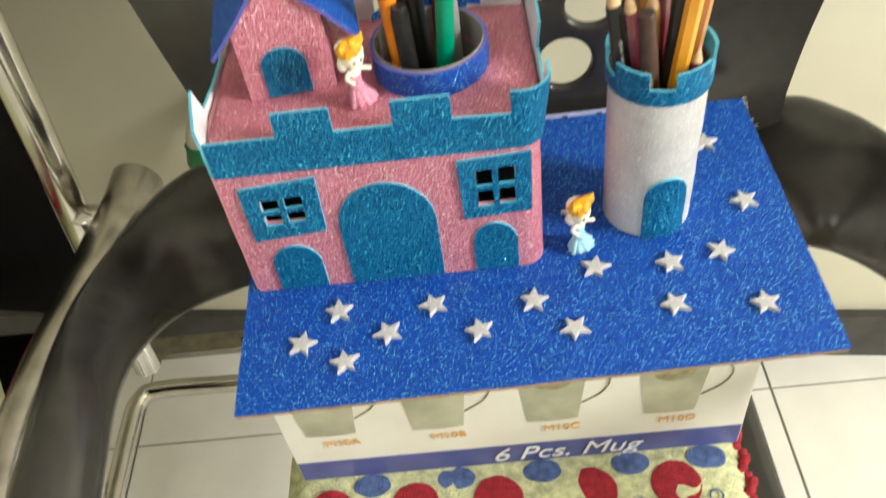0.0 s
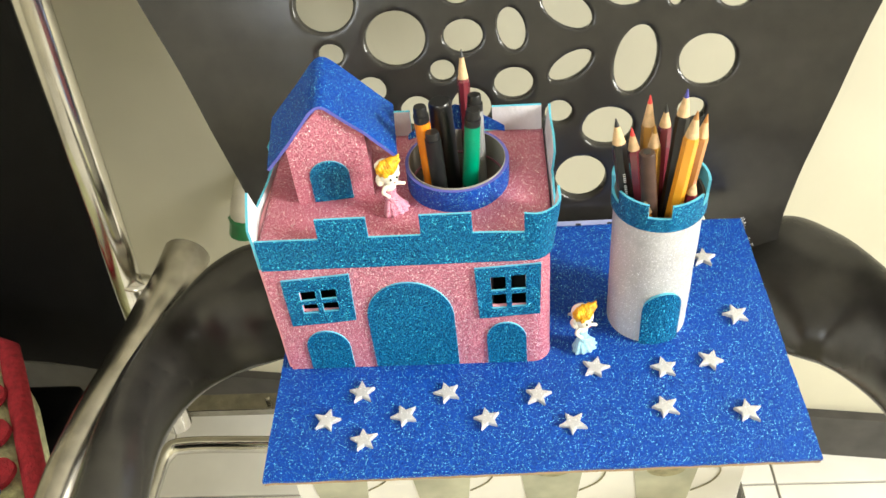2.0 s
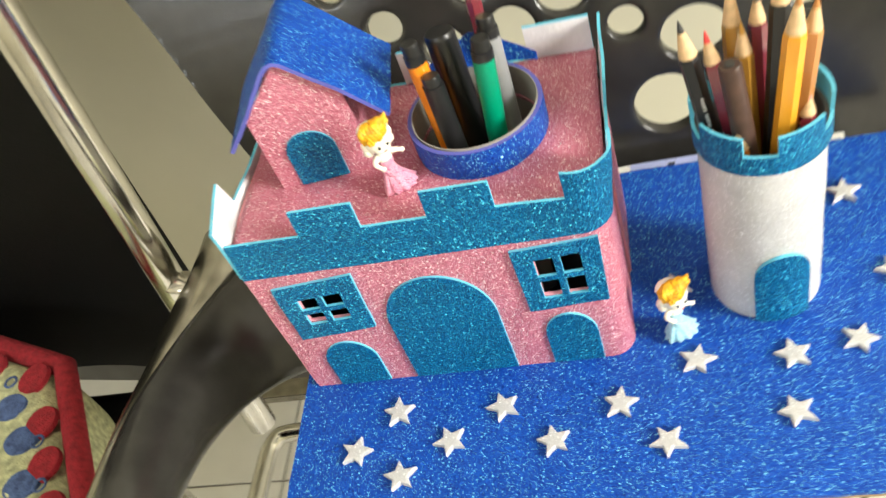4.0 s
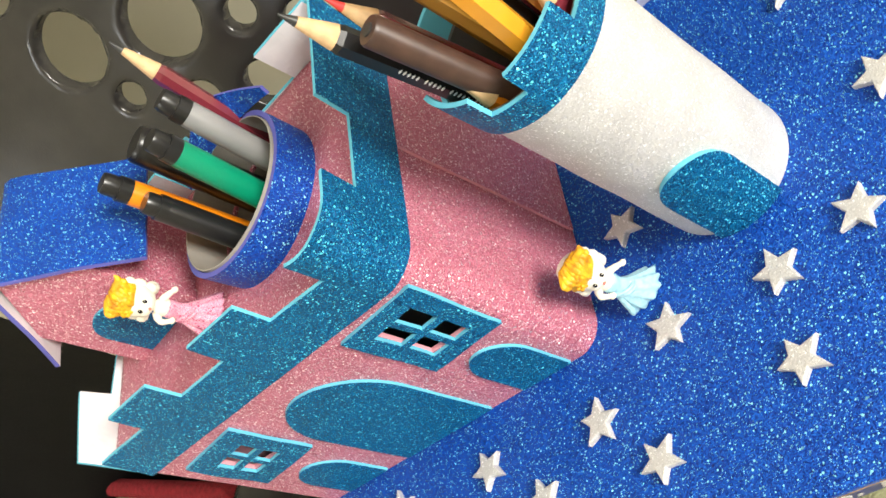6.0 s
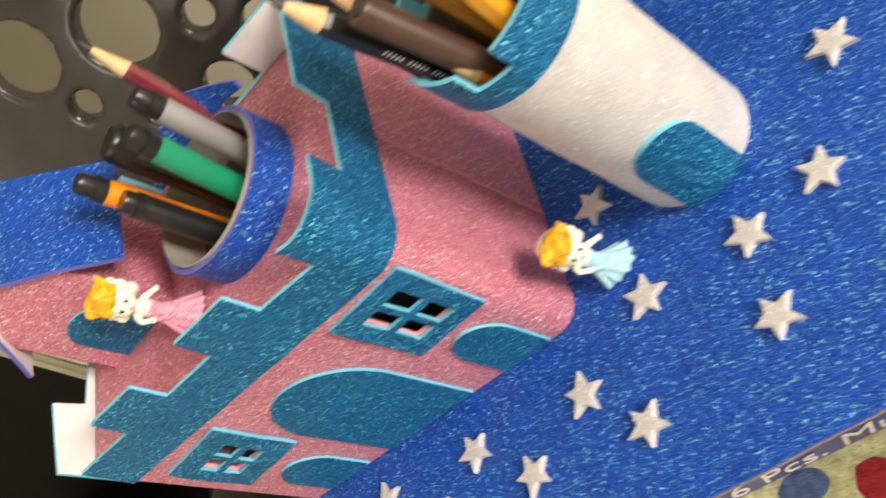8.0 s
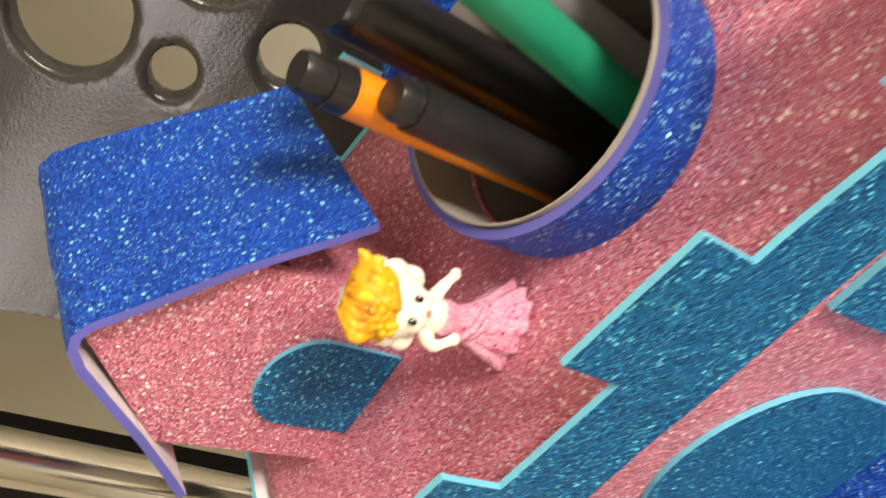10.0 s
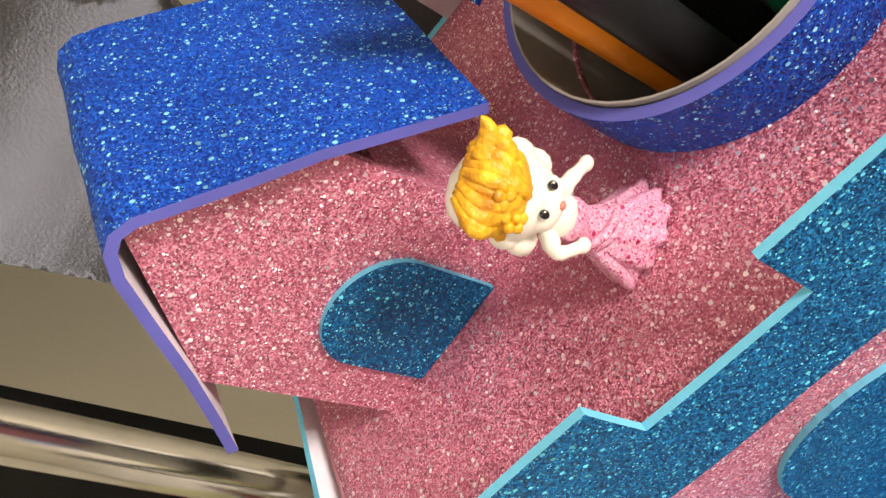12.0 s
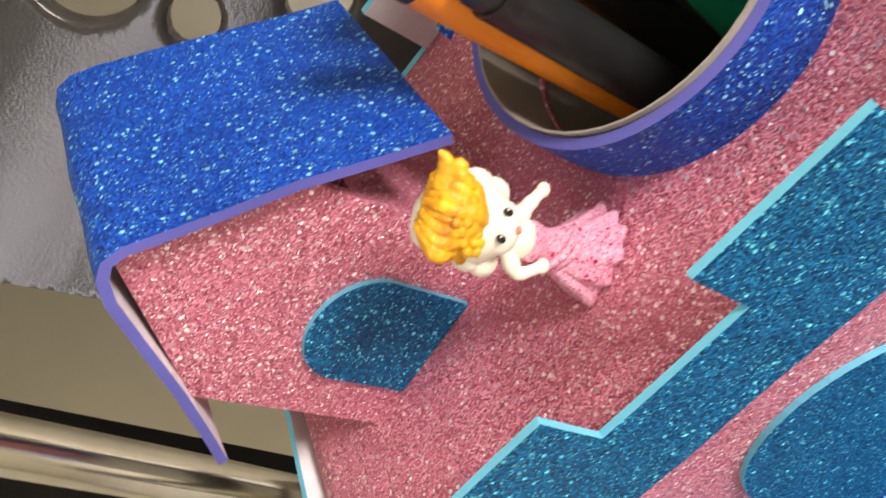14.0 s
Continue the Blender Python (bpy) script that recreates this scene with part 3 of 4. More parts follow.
part("backing", sheet(0.6626, 0.0028, -0.004, 0.0), [CARDBOARD, CARDBOARD], board, "brown cardboard backing")
part("foam_sheet", sheet(0.6656, 0.0022, 0.0, 0.0004), [BLUE, BLUE], board, "blue glitter foam")

bm = bmesh.new()
rnd = random.Random(11)
for k in range(26):
    q = Vector((0.190, 0.474 - 0.03 * rnd.random() ** 2, 0.667))
    e = q + Vector((rnd.uniform(0.0, 0.005), rnd.uniform(-0.004, 0.003), rnd.uniform(-0.001, 0.0025)))
    e = q.lerp(e, 0.6)
    tube([q, q.lerp(e, 0.5) + Vector((0, 0, rnd.uniform(0, 0.001))), e], 0.0001, 5, 0, bm)
part("frayed_fibres", bm, CORE_WHITE, board, "white frayed fibres")

# ---- stars ----
STARS = [(-0.082, 0.323, 5), (-0.027, 0.321, 20), (0.030, 0.317, -8), (-0.002, 0.300, 12), (0.050, 0.295, 30), (0.068, 0.337, -15),
         (0.111, 0.335, 8), (0.141, 0.340, -25), (0.107, 0.305, 18), (0.155, 0.300, 2), (0.165, 0.378, 14), (-0.1025, 0.302, -12),
         (-0.0535, 0.304, 26), (-0.0775, 0.287, 10), (0.063, 0.384, 20), (0.154, 0.433, -6)]


def star_mesh(seed):
    bm = bmesh.new()
    rnd = random.Random(seed)
    low, top, inn = [], [], []
    for k in range(10):
        r = (0.0088 if k % 2 == 0 else 0.0040) * rnd.uniform(0.92, 1.08)
        t = math.pi / 2 + math.pi * k / 5
        for store, rr, z in ((low, 1.0, 0.0), (top, 1.0, 0.0022), (inn, 0.88, 0.0027)):
            store.append(bm.verts.new((r * rr * math.cos(t), r * rr * math.sin(t), z)))
    c = bm.verts.new((0, 0, 0.0028))
    for k in range(10):
        q = (k + 1) % 10
        bm.faces.new((low[k], low[q], top[q], top[k]))
        bm.faces.new((top[k], top[q], inn[q], inn[k]))
        bm.faces.new((inn[k], inn[q], c))
    bm.faces.new(list(reversed(low)))
    return bm


for i, (x, y, a) in enumerate(STARS):
    ob = mesh_object("foam_star", star_mesh(i), WHITE_G)
    ob.matrix_world = pose(x, y, 0.6679, 0, 0, a)
    tagged(ob, "small white glitter foam star glued on the blue board", "star", "stars on the board")

# ---- castle ----
castle = thing("toy_castle", "pink and turquoise glitter foam castle with rooftop house and pot", "toy castle", at=(-0.047, 0.39, ZB))
CX0, CX1, CY0, CY1, DECK = -0.131, 0.038, 0.347, 0.445, 0.779
RC = 0.010
corner = [(CX1 - RC + RC * math.sin(radians(a)), CY0 + RC - RC * math.cos(radians(a))) for a in range(10, 90, 10)]
WINDOWS = [(-0.1215, -0.0800, 0.7140, 0.7540, 0.0093, 0.0105), (-0.0045, 0.0338, 0.7145, 0.7572, 0.0088, 0.0078)]


def front_path(xa, y, xb, step=0.0025, marks=()):
    return [(x, y) for x in cuts(xa, xb, *marks, step=step)]


marks = [v for w in WINDOWS for v in (w[0] + w[4], w[1] - w[4])]
path = front_path(CX0, CY0, CX1 - RC, marks=marks, step=0.004) + corner + line((CX1, CY0 + RC), (CX1, CY1), 16)
zs = cuts(ZB, 0.7765, *[v for w in WINDOWS for v in (w[2] + w[5], w[3] - w[5])], step=0.006)


def wall_keep(s, z):
    x = CX0 + s
    return not any(w[0] + w[4] < x < w[1] - w[4] and w[2] + w[5] < z < w[3] - w[5] for w in WINDOWS)


part("wall", plan_strip(path, zs, wall_keep, 0.002, wob=0.0004), [PINK, CORE_PINK], castle, "pink glitter foam front and side", smooth=False)
part("wall", plan_strip(line((CX1, CY1), (CX0, CY1), 20) + line((CX0, CY1), (CX0, CY0), 14)[1:], zs, lambda s, z: True, 0.002, wob=0.0004), [PINK, CORE_PINK], castle, "pink glitter foam back and side")
part("overlap", plan_strip([(CX1 + 0.0021, y) for y in cuts(0.397, 0.445, step=0.006)], cuts(ZB + 0.001, 0.762, step=0.012), lambda s, z: True, 0.0012, wob=0.0003, seed=12), [PINK, CORE_PINK], castle, "overlapping edge of pink foam")
POT = (-0.0130, 0.3995)


def deck_place(u, v):
    return (u, v, DECK - 0.002 + 0.0006 * noise.noise(Vector((u * 40, v * 40, 2)))), Vector((0, 0, 1))


part("roof_deck", holed_sheet(-0.1295, 0.0412, 0.3446, 0.4478, 0.003, [(POT[0], POT[1], 0.0285, 0.0285, 0)], deck_place, 0.002, lambda v: (-0.1295, 0.0412 - 0.0125 * (1 - math.sqrt(max(0.0, 1 - max(0.0, (0.357 - v) / 0.0125) ** 2))))), PINK, castle, "pink glitter foam roof deck")
# near-black sheet inside the castle, painting the shade seen through the windows
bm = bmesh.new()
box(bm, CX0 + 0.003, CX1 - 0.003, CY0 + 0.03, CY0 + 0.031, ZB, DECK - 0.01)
part("inner_shade_sheet", bm, material("near-black interior shade", (0.02, 0.02, 0.02), 0.9), castle, "near-black sheet painting the shade behind the windows")


def wall_place(y):
    return lambda x, z: Vector((x, y, z))


FRONT_N = lambda x: Vector((0, -1, 0))
YF = CY0 - 0.002
part("main_door", arch(-0.0735, -0.0195, ZB + 0.0015, 0.7155, 0.7465, wall_place(YF), FRONT_N, 0.0013), [CYAN, CORE_CYAN], castle, "turquoise glitter foam arched door")
part("small_door", arch(-0.1165, -0.0885, ZB + 0.0015, 0.690, 0.7055, wall_place(YF), FRONT_N, 0.0013), [CYAN, CORE_CYAN], castle, "turquoise glitter foam arched door")
part("small_door", arch(-0.0005, 0.0245, ZB + 0.0015, 0.692, 0.7075, wall_place(YF), FRONT_N, 0.0013), [CYAN, CORE_CYAN], castle, "turquoise glitter foam arched door")
SKEW = [(0.001, 0.001, 0.004), (0.0, 0.002, 0.0025)]  # lean, taper and slope of each hand-cut window
for n, (x0, x1, z0, z1, bx, bz) in enumerate(WINDOWS):
    cx, cz, h = (x0 + x1) / 2, (z0 + z1) / 2, 0.0016
    xs = cuts(x0, x1, x0 + bx, x1 - bx, cx - h, cx + h, step=0.003)
    zz = cuts(z0, z1, z0 + bz, z1 - bz, cz - h, cz + h, step=0.003)

    def win_keep(s, z, x0=x0, x1=x1, z0=z0, z1=z1, bx=bx, bz=bz, cx=cx, cz=cz, h=h):
        x = x0 + s
        return not (x0 + bx < x < x1 - bx and z0 + bz < z < z1 - bz) or abs(x - cx) < h or abs(z - cz) < h

    bm = plan_strip([(x, YF) for x in xs], zz, win_keep, 0.0015, wob=0.0008, seed=n + 1)
    for v in bm.verts:
        a, b = (v.co.x - x0) / (x1 - x0), (v.co.z - z0) / (z1 - z0)
        v.co.x += SKEW[n][0] * (b - 0.5) + SKEW[n][1] * (a - 0.5) * (b - 0.5)
        v.co.z += SKEW[n][2] * (a - 0.5)
    part("window", bm, [CYAN, CORE_CYAN], castle, "turquoise foam window with crossed glazing bars")

# parapet, with merlons
PX0, PX1, PYF, PYB = -0.1300, 0.0405, 0.3445, 0.4475
ZP0, ZC, ZM = 0.762, 0.784, 0.798
MER = [(-0.1300, -0.1290), (-0.0925, -0.0635), (-0.0335, -0.0040), (0.0250, 0.10)]
pcorner = [(PX1 - 0.012 + 0.012 * math.sin(radians(a)), PYF + 0.012 - 0.012 * math.cos(radians(a))) for a in range(9, 90, 9)]
path = front_path(PX0, PYF, PX1 - 0.012, marks=[v for m in MER for v in m], step=0.003) + pcorner
arc = 0.012 * math.pi / 2
side = cuts(PYF + 0.012, PYB, 0.366, 0.397, step=0.003)
path += [(PX1, y) for y in side]
Lf, zp = PX1 - 0.012 - PX0, cuts(ZP0, ZM, ZC, step=0.0035)


def parapet_lean(x, y):
    return float(np.interp(x, [-0.13, 0.0, 0.025, PX1 - 0.002, PX1], [-0.07, -0.06, 0.0, 0.08, 0.12]))


def par_keep(s, z):
    if z < ZC:
        return True
    if s < Lf:
        x = PX0 + s
        return any(a < x < b for a, b in MER[1:])
    y = PYF + 0.012 + s - Lf - arc
    return y < 0.366 or y > 0.397


part("parapet", plan_strip(path, zp, par_keep, 0.0014, lean=parapet_lean, wob=0.0005, seed=3, back_mat=2), [CYAN, CORE_CYAN, PAPER], castle, "turquoise glitter foam parapet with merlons")
lp = [(PX0, y) for y in reversed(cuts(PYF, PYB, 0.379, 0.424, step=0.004))]
part("parapet", plan_strip(lp, cuts(ZP0, 0.7930, 0.7806, step=0.004), lambda s, z: z < 0.7806 or PYB - s < 0.379 or PYB - s > 0.424, 0.0016, lean=lambda x, y: float(np.interp(y, [0.3445, 0.379, 0.40, 0.4475], [0.02, 0.25, 0.12, 0.02])), wob=0.0005, seed=4, back_mat=2), [CYAN, CORE_CYAN, PAPER], castle, "turquoise foam parapet with a white inner face")
bp = [(x, PYB) for x in reversed(cuts(PX0, PX1, -0.1, -0.07, -0.055, -0.044, 0.009, 0.036, step=0.004))]


def back_keep(s, z):
    x = PX1 - s
    return z < 0.779 or -0.1 < x < -0.07 or -0.055 < x < -0.044 or x > 0.009


part("parapet", plan_strip(bp, cuts(0.764, 0.797, 0.779, step=0.004), back_keep, 0.002, lean=lambda x, y: 0.02, wob=0.0005, seed=5, back_mat=2), [CYAN, CORE_CYAN, PAPER], castle, "turquoise foam parapet with a white inner face")

# little house on the roof, turned a little
house = part("house", (lambda b: b)(box(bmesh.new(), -0.0225, 0.0225, 0.002, 0.044, DECK, 0.815)), PINK, castle, "pink glitter foam house with a blue roof")
HM = pose(-0.0865, 0.3860, 0, 0, 0, 6.5)


def lay(ob):
    for v in ob.data.vertices:
        v.co = HM @ v.co
    return ob


lay(house)


def gable(y):
    P, N = [], []
    for i in range(25):
        x = -0.0235 + 0.0462 * i / 24
        top = 0.8456 - (1.05 if x < 0 else 0.97) * abs(x)
        P.append([Vector((x, y, DECK + (top - DECK) * j / 8)) for j in range(9)])
        N.append([Vector((0, -1, 0))] * 9)
    return slab(P, N, lambda i, j: True, 0.002)


lay(part("gable_wall", gable(0.002), [PINK, PINK], house, "pink glitter foam gable"))
lay(part("gable_wall", gable(0.046), [PINK, PINK], house, "pink glitter foam gable"))


def roof_sheet():
    P, N = [], []
    prof = [(-0.0350, 0.8085), (-0.028, 0.8159), (-0.020, 0.8248), (-0.0115, 0.8349), (-0.0050, 0.8428), (-0.0015, 0.8458), (0.0008, 0.8465), (0.0032, 0.8456), (0.007, 0.8419), (0.014, 0.8345), (0.022, 0.8261), (0.030, 0.8168), (0.0385, 0.8075)]
    for i in range(len(prof)):
        a, b = prof[max(i - 1, 0)], prof[min(i + 1, len(prof) - 1)]
        d = Vector((b[0] - a[0], 0, b[1] - a[1])).normalized()
        n = Vector((-d.z, 0, d.x))
        x, z = prof[i]
        y0, y1 = -0.003, 0.050
        row = []
        for j in range(13):
            y = y0 + (y1 - y0) * j / 12
            w = 0.0009 * noise.noise(Vector((x * 60, y * 60, 9)))
            row.append(Vector((x, y, z + w)))
        P.append(row)
        N.append([n] * 13)
    return slab(P, N, lambda i, j: True, 0.0019, back_mat=2)


lay(part("roof", roof_sheet(), [BLUE, CORE_BLUE, PAPER], house, "blue glitter foam roof"))
lay(part("house_door", arch(-0.0135, 0.0100, DECK + 0.0005, 0.7975, 0.8085, wall_place(0.0), FRONT_N, 0.0011), [CYAN, CORE_CYAN], house, "dark turquoise arched door"))

# pen pot ring
ring = [(POT[0] + 0.029 * math.sin(2 * math.pi * k / 64), POT[1] - 0.029 * math.cos(2 * math.pi * k / 64)) for k in range(64)]
pot = part("pen_pot", plan_strip(ring, cuts(DECK - 0.001, 0.7945, step=0.004), lambda s, z: True, 0.0020, lean=lambda x, y: 0.03, closed=True, wob=0.0005), [BLUE, CORE_BLUE], castle, "blue glitter foam pen pot ring")
ring2 = [(POT[0] + 0.0284 * math.sin(2 * math.pi * k / 48), POT[1] - 0.0284 * math.cos(2 * math.pi * k / 48)) for k in range(48)]
# the lining's grey carries the ring's inner shade
part("lining", plan_strip(ring2, cuts(0.69, 0.7955, step=0.012), lambda s, z: True, 0.0004, lean=lambda x, y: 0.004, closed=True), [SHADED_LINING, SHADED_LINING], pot, "paper lining with inside shade in its colour")
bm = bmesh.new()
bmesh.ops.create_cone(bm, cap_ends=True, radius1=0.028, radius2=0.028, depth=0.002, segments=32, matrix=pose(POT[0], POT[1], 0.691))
# pot bottom coloured dark in place of deep shade
part("bottom", bm, SHADED_INNER, pot)
# pointed offcut of foam standing behind the pens
P, N = [], []
for i in range(13):
    a = i / 12
    h = 1 - abs(2 * a - 1)
    row = [Vector((-0.0435 + 0.060 * a, 0.4245 + 0.006 * (1 - (2 * a - 1) ** 2) + 0.55 * q, 0.7925 + q + 0.003 * a)) for q in [(0.003 + 0.011 * h) * j / 6 for j in range(7)]]
    P.append(row)
    N.append([Vector((0, -0.86, 0.5))] * 7)
part("back_flap", slab(P, N, lambda i, j: True, 0.002), [BLUE, CORE_BLUE], pot, "pointed blue foam flap behind the pens")

# ---- tower pen holder ----
TX, TY = 0.1062, 0.3832
tower = thing("tower_pen_holder", "round white glitter foam tower with turquoise crown holding pencils", "pen holder", at=(TX, TY, 0.6679))


def circle(r, n=72):
    return [(TX + r * math.sin(2 * math.pi * k / n), TY - r * math.cos(2 * math.pi * k / n)) for k in range(n)]


# inner face of the white cylinder is darkened as painted shade
part("body", plan_strip(circle(0.0243), cuts(0.6679, 0.7765, step=0.01), lambda s, z: True, 0.0015, lean=lambda x, y: 0.006, closed=True, wob=0.0004), [WHITE_G, SHADED_INNER], tower, "white glitter foam cylinder")
CIRC = 2 * math.pi * 0.0264


def crown_keep(s, z):
    a = (s / CIRC * 360 + 22) % 72
    return z < 0.7775 or a > 28


part("crown", plan_strip(circle(0.0264, 144), cuts(0.7675, 0.7868, 0.7775, step=0.003), crown_keep, 0.0016, lean=lambda x, y: 0.02, closed=True, wob=0.0006, seed=8), [CYAN, CORE_CYAN], tower, "turquoise glitter foam crown")


def tower_place(s, z):
    a = s / 0.0259
    r = 0.0259 + 0.006 * (z - 0.668)
    return Vector((TX + r * math.sin(a), TY - r * math.cos(a), z))


part("door", arch(-0.008, 0.0165, 0.6685, 0.699, 0.7145, tower_place, lambda s: Vector((math.sin(s / 0.0259), -math.cos(s / 0.0259), 0)), 0.002), [CYAN, CORE_CYAN], tower, "turquoise glitter foam arched door")
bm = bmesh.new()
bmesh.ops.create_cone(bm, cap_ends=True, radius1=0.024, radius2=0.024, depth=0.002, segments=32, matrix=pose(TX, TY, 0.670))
# tower bottom, with its shade put into the colour
part("bottom", bm, SHADED_INNER, tower)

# ---- pens and pencils ----


def along(a, b, t):
    return Vector(a).lerp(Vector(b), t)


def unit(a, b):
    return (Vector(b) - Vector(a)).normalized()


def pen(label, tip, foot, r, body_mat, cap_mat, cap=0.012, neck=0.86, name="pen"):
    """A felt pen, tip end up: barrel and a plug at its top."""
    t = thing(name, label, "pen", "pens in the castle pot", at=foot)
    d, top = unit(tip, foot), Vector(tip)
    part("barrel", tube([top + d * cap, top + d * (cap + 0.001), Vector(foot)], [r * 0.97, r, r], 20), body_mat, t, smooth=True)
    part("plug", tube([top, top + d * 0.0012, top + d * (cap * 0.55), top + d * (cap * 0.56), top + d * cap], [r * neck * 0.9, r * neck, r * neck, r, r], 20), cap_mat, t, "black plug", smooth=True)
    return t


def pencil(label, tip, foot, r, body_mat, lead_mat, sharp=0.017, sides=6, lead=0.005, group="pencils in the tower", name="pencil"):
    """A sharpened pencil, tip up: barrel, bare wood cone and lead."""
    t = thing(name, label, "pencil", group, at=foot)
    d, top = unit(tip, foot), Vector(tip)
    bm = tube([top + d * sharp, top + d * (sharp + 0.002), Vector(foot)], [r * 0.86, r, r], sides)
    for f in bm.faces:
        f.smooth = sides > 8
    part("barrel", bm, body_mat, t)
    part("wood", tube([top + d * lead, top + d * sharp], [r * 0.36, r * 0.90], 16), WOOD, t, "bare sharpened wood", smooth=True)
    part("lead", tube([top, top + d * lead], [0.0003, r * 0.36], 12), lead_mat, t, smooth=True)
    return t


pencil("maroon lacquered pencil, freshly sharpened", (-0.0074, 0.4414, 0.8442), (-0.006, 0.406, 0.700), 0.0037, P_MAROON, LEAD, 0.018, 8, group="pens in the castle pot")
pen("green felt pen with a black plug", (-0.0012, 0.3985, 0.8300), (-0.012, 0.392, 0.700), 0.0048, P_GREEN, P_BLACK, 0.010)
pen("grey translucent pen with a black plug", (-0.0006, 0.4175, 0.8278), (0.000, 0.398, 0.700), 0.0048, P_GREY, P_BLACK, 0.010)
pen("orange felt pen with a black plug", (-0.0318, 0.4010, 0.8325), (-0.026, 0.396, 0.700), 0.0046, P_ORANGE, P_BLACK, 0.010)
pen("thick black marker pen in the pot", (-0.0212, 0.4140, 0.8268), (-0.016, 0.403, 0.700), 0.0070, P_BLACK, P_BLACK, 0.004, 0.98)
pen("thin black pen standing in the pot", (-0.0256, 0.3936, 0.8195), (-0.021, 0.386, 0.700), 0.0048, P_BLACK, P_BLACK, 0.008)

pencil("black colouring pencil with small white print", (0.0772, 0.3792, 0.832), (0.1007, 0.3738, 0.675), 0.0042, P_BLACK, LEAD, 0.016, 6)
pencil("sharpened maroon colouring pencil in the tower", (0.0866, 0.3815, 0.8236), (0.1067, 0.3738, 0.675), 0.0038, P_MAROON, L_RED, 0.014, 6)
pencil("ochre pencil with a red lead", (0.0977, 0.3938, 0.836), (0.0997, 0.3878, 0.675), 0.0040, P_GOLD, L_RED, 0.019, 6)
pencil("ochre lacquered pencil in the tower", (0.1007, 0.3878, 0.820), (0.1057, 0.3838, 0.675), 0.0039, P_GOLD, P_GOLD, 0.014, 6)
pencil("black pencil with a blue lead", (0.1157, 0.3858, 0.844), (0.1057, 0.3768, 0.675), 0.0040, P_BLACK, L_BLUE, 0.016, 6)
pencil("yellow orange lacquered pencil in the tower", (0.1187, 0.3708, 0.840), (0.1037, 0.3678, 0.675), 0.0043, P_YELLOW, P_TAN, 0.016, 6)
pencil("tan lacquered pencil in the tower", (0.1267, 0.3798, 0.831), (0.1117, 0.3798, 0.675), 0.0039, P_TAN, P_TAN, 0.014, 6)
pencil("short orange pencil deep in the tower", (0.0950, 0.3650, 0.7905), (0.1047, 0.3678, 0.675), 0.0040, P_ORANGE, L_ORANGE, 0.014, 6)
pencil("short dark pencil with a pink lead", (0.1242, 0.3778, 0.790), (0.1167, 0.3738, 0.675), 0.0038, P_MAROON, L_PINK, 0.012, 6)
pencil("maroon pencil standing in the tower", (0.1077, 0.3958, 0.828), (0.1097, 0.3918, 0.675), 0.0038, P_MAROON, LEAD, 0.014, 6)
t = thing("crayon", "dark brown wax crayon with a blunt end", "crayon", "pencils in the tower", at=(0.1077, 0.3638, 0.675))
tp, ft = Vector((0.0935, 0.3677, 0.8166)), Vector((0.1092, 0.3668, 0.675))
part("barrel", tube([tp, tp + unit(tp, ft) * 0.001, ft], [0.0040, 0.0045, 0.0045], 20), P_BROWN, t, smooth=True)
part("core", tube([tp - unit(tp, ft) * 0.0004, tp + unit(tp, ft) * 0.002], 0.0020, 14), LEAD, t, smooth=True)

# small white print on the black pencil, unreadable
a, d = Vector((0.0772, 0.3792, 0.832)), unit((0.0772, 0.3792, 0.832), (0.1007, 0.3738, 0.675))
bm = bmesh.new()
for k in range(24):
    if k % 6 == 5:
        continue
    q = a + d * (0.036 + 0.0014 * k) + Vector((0.0006, -0.0040, 0.0004))
    blob(bm, q, (0.0010, 0.0003, 0.00042), 0, 1)
ob = part("print", bm, WHITE_INK, [o for o in scene.objects if o.name.startswith("pencil") and o.parent is None and "white print" in o["label"]][0], "small white print")

# ---- dolls ----


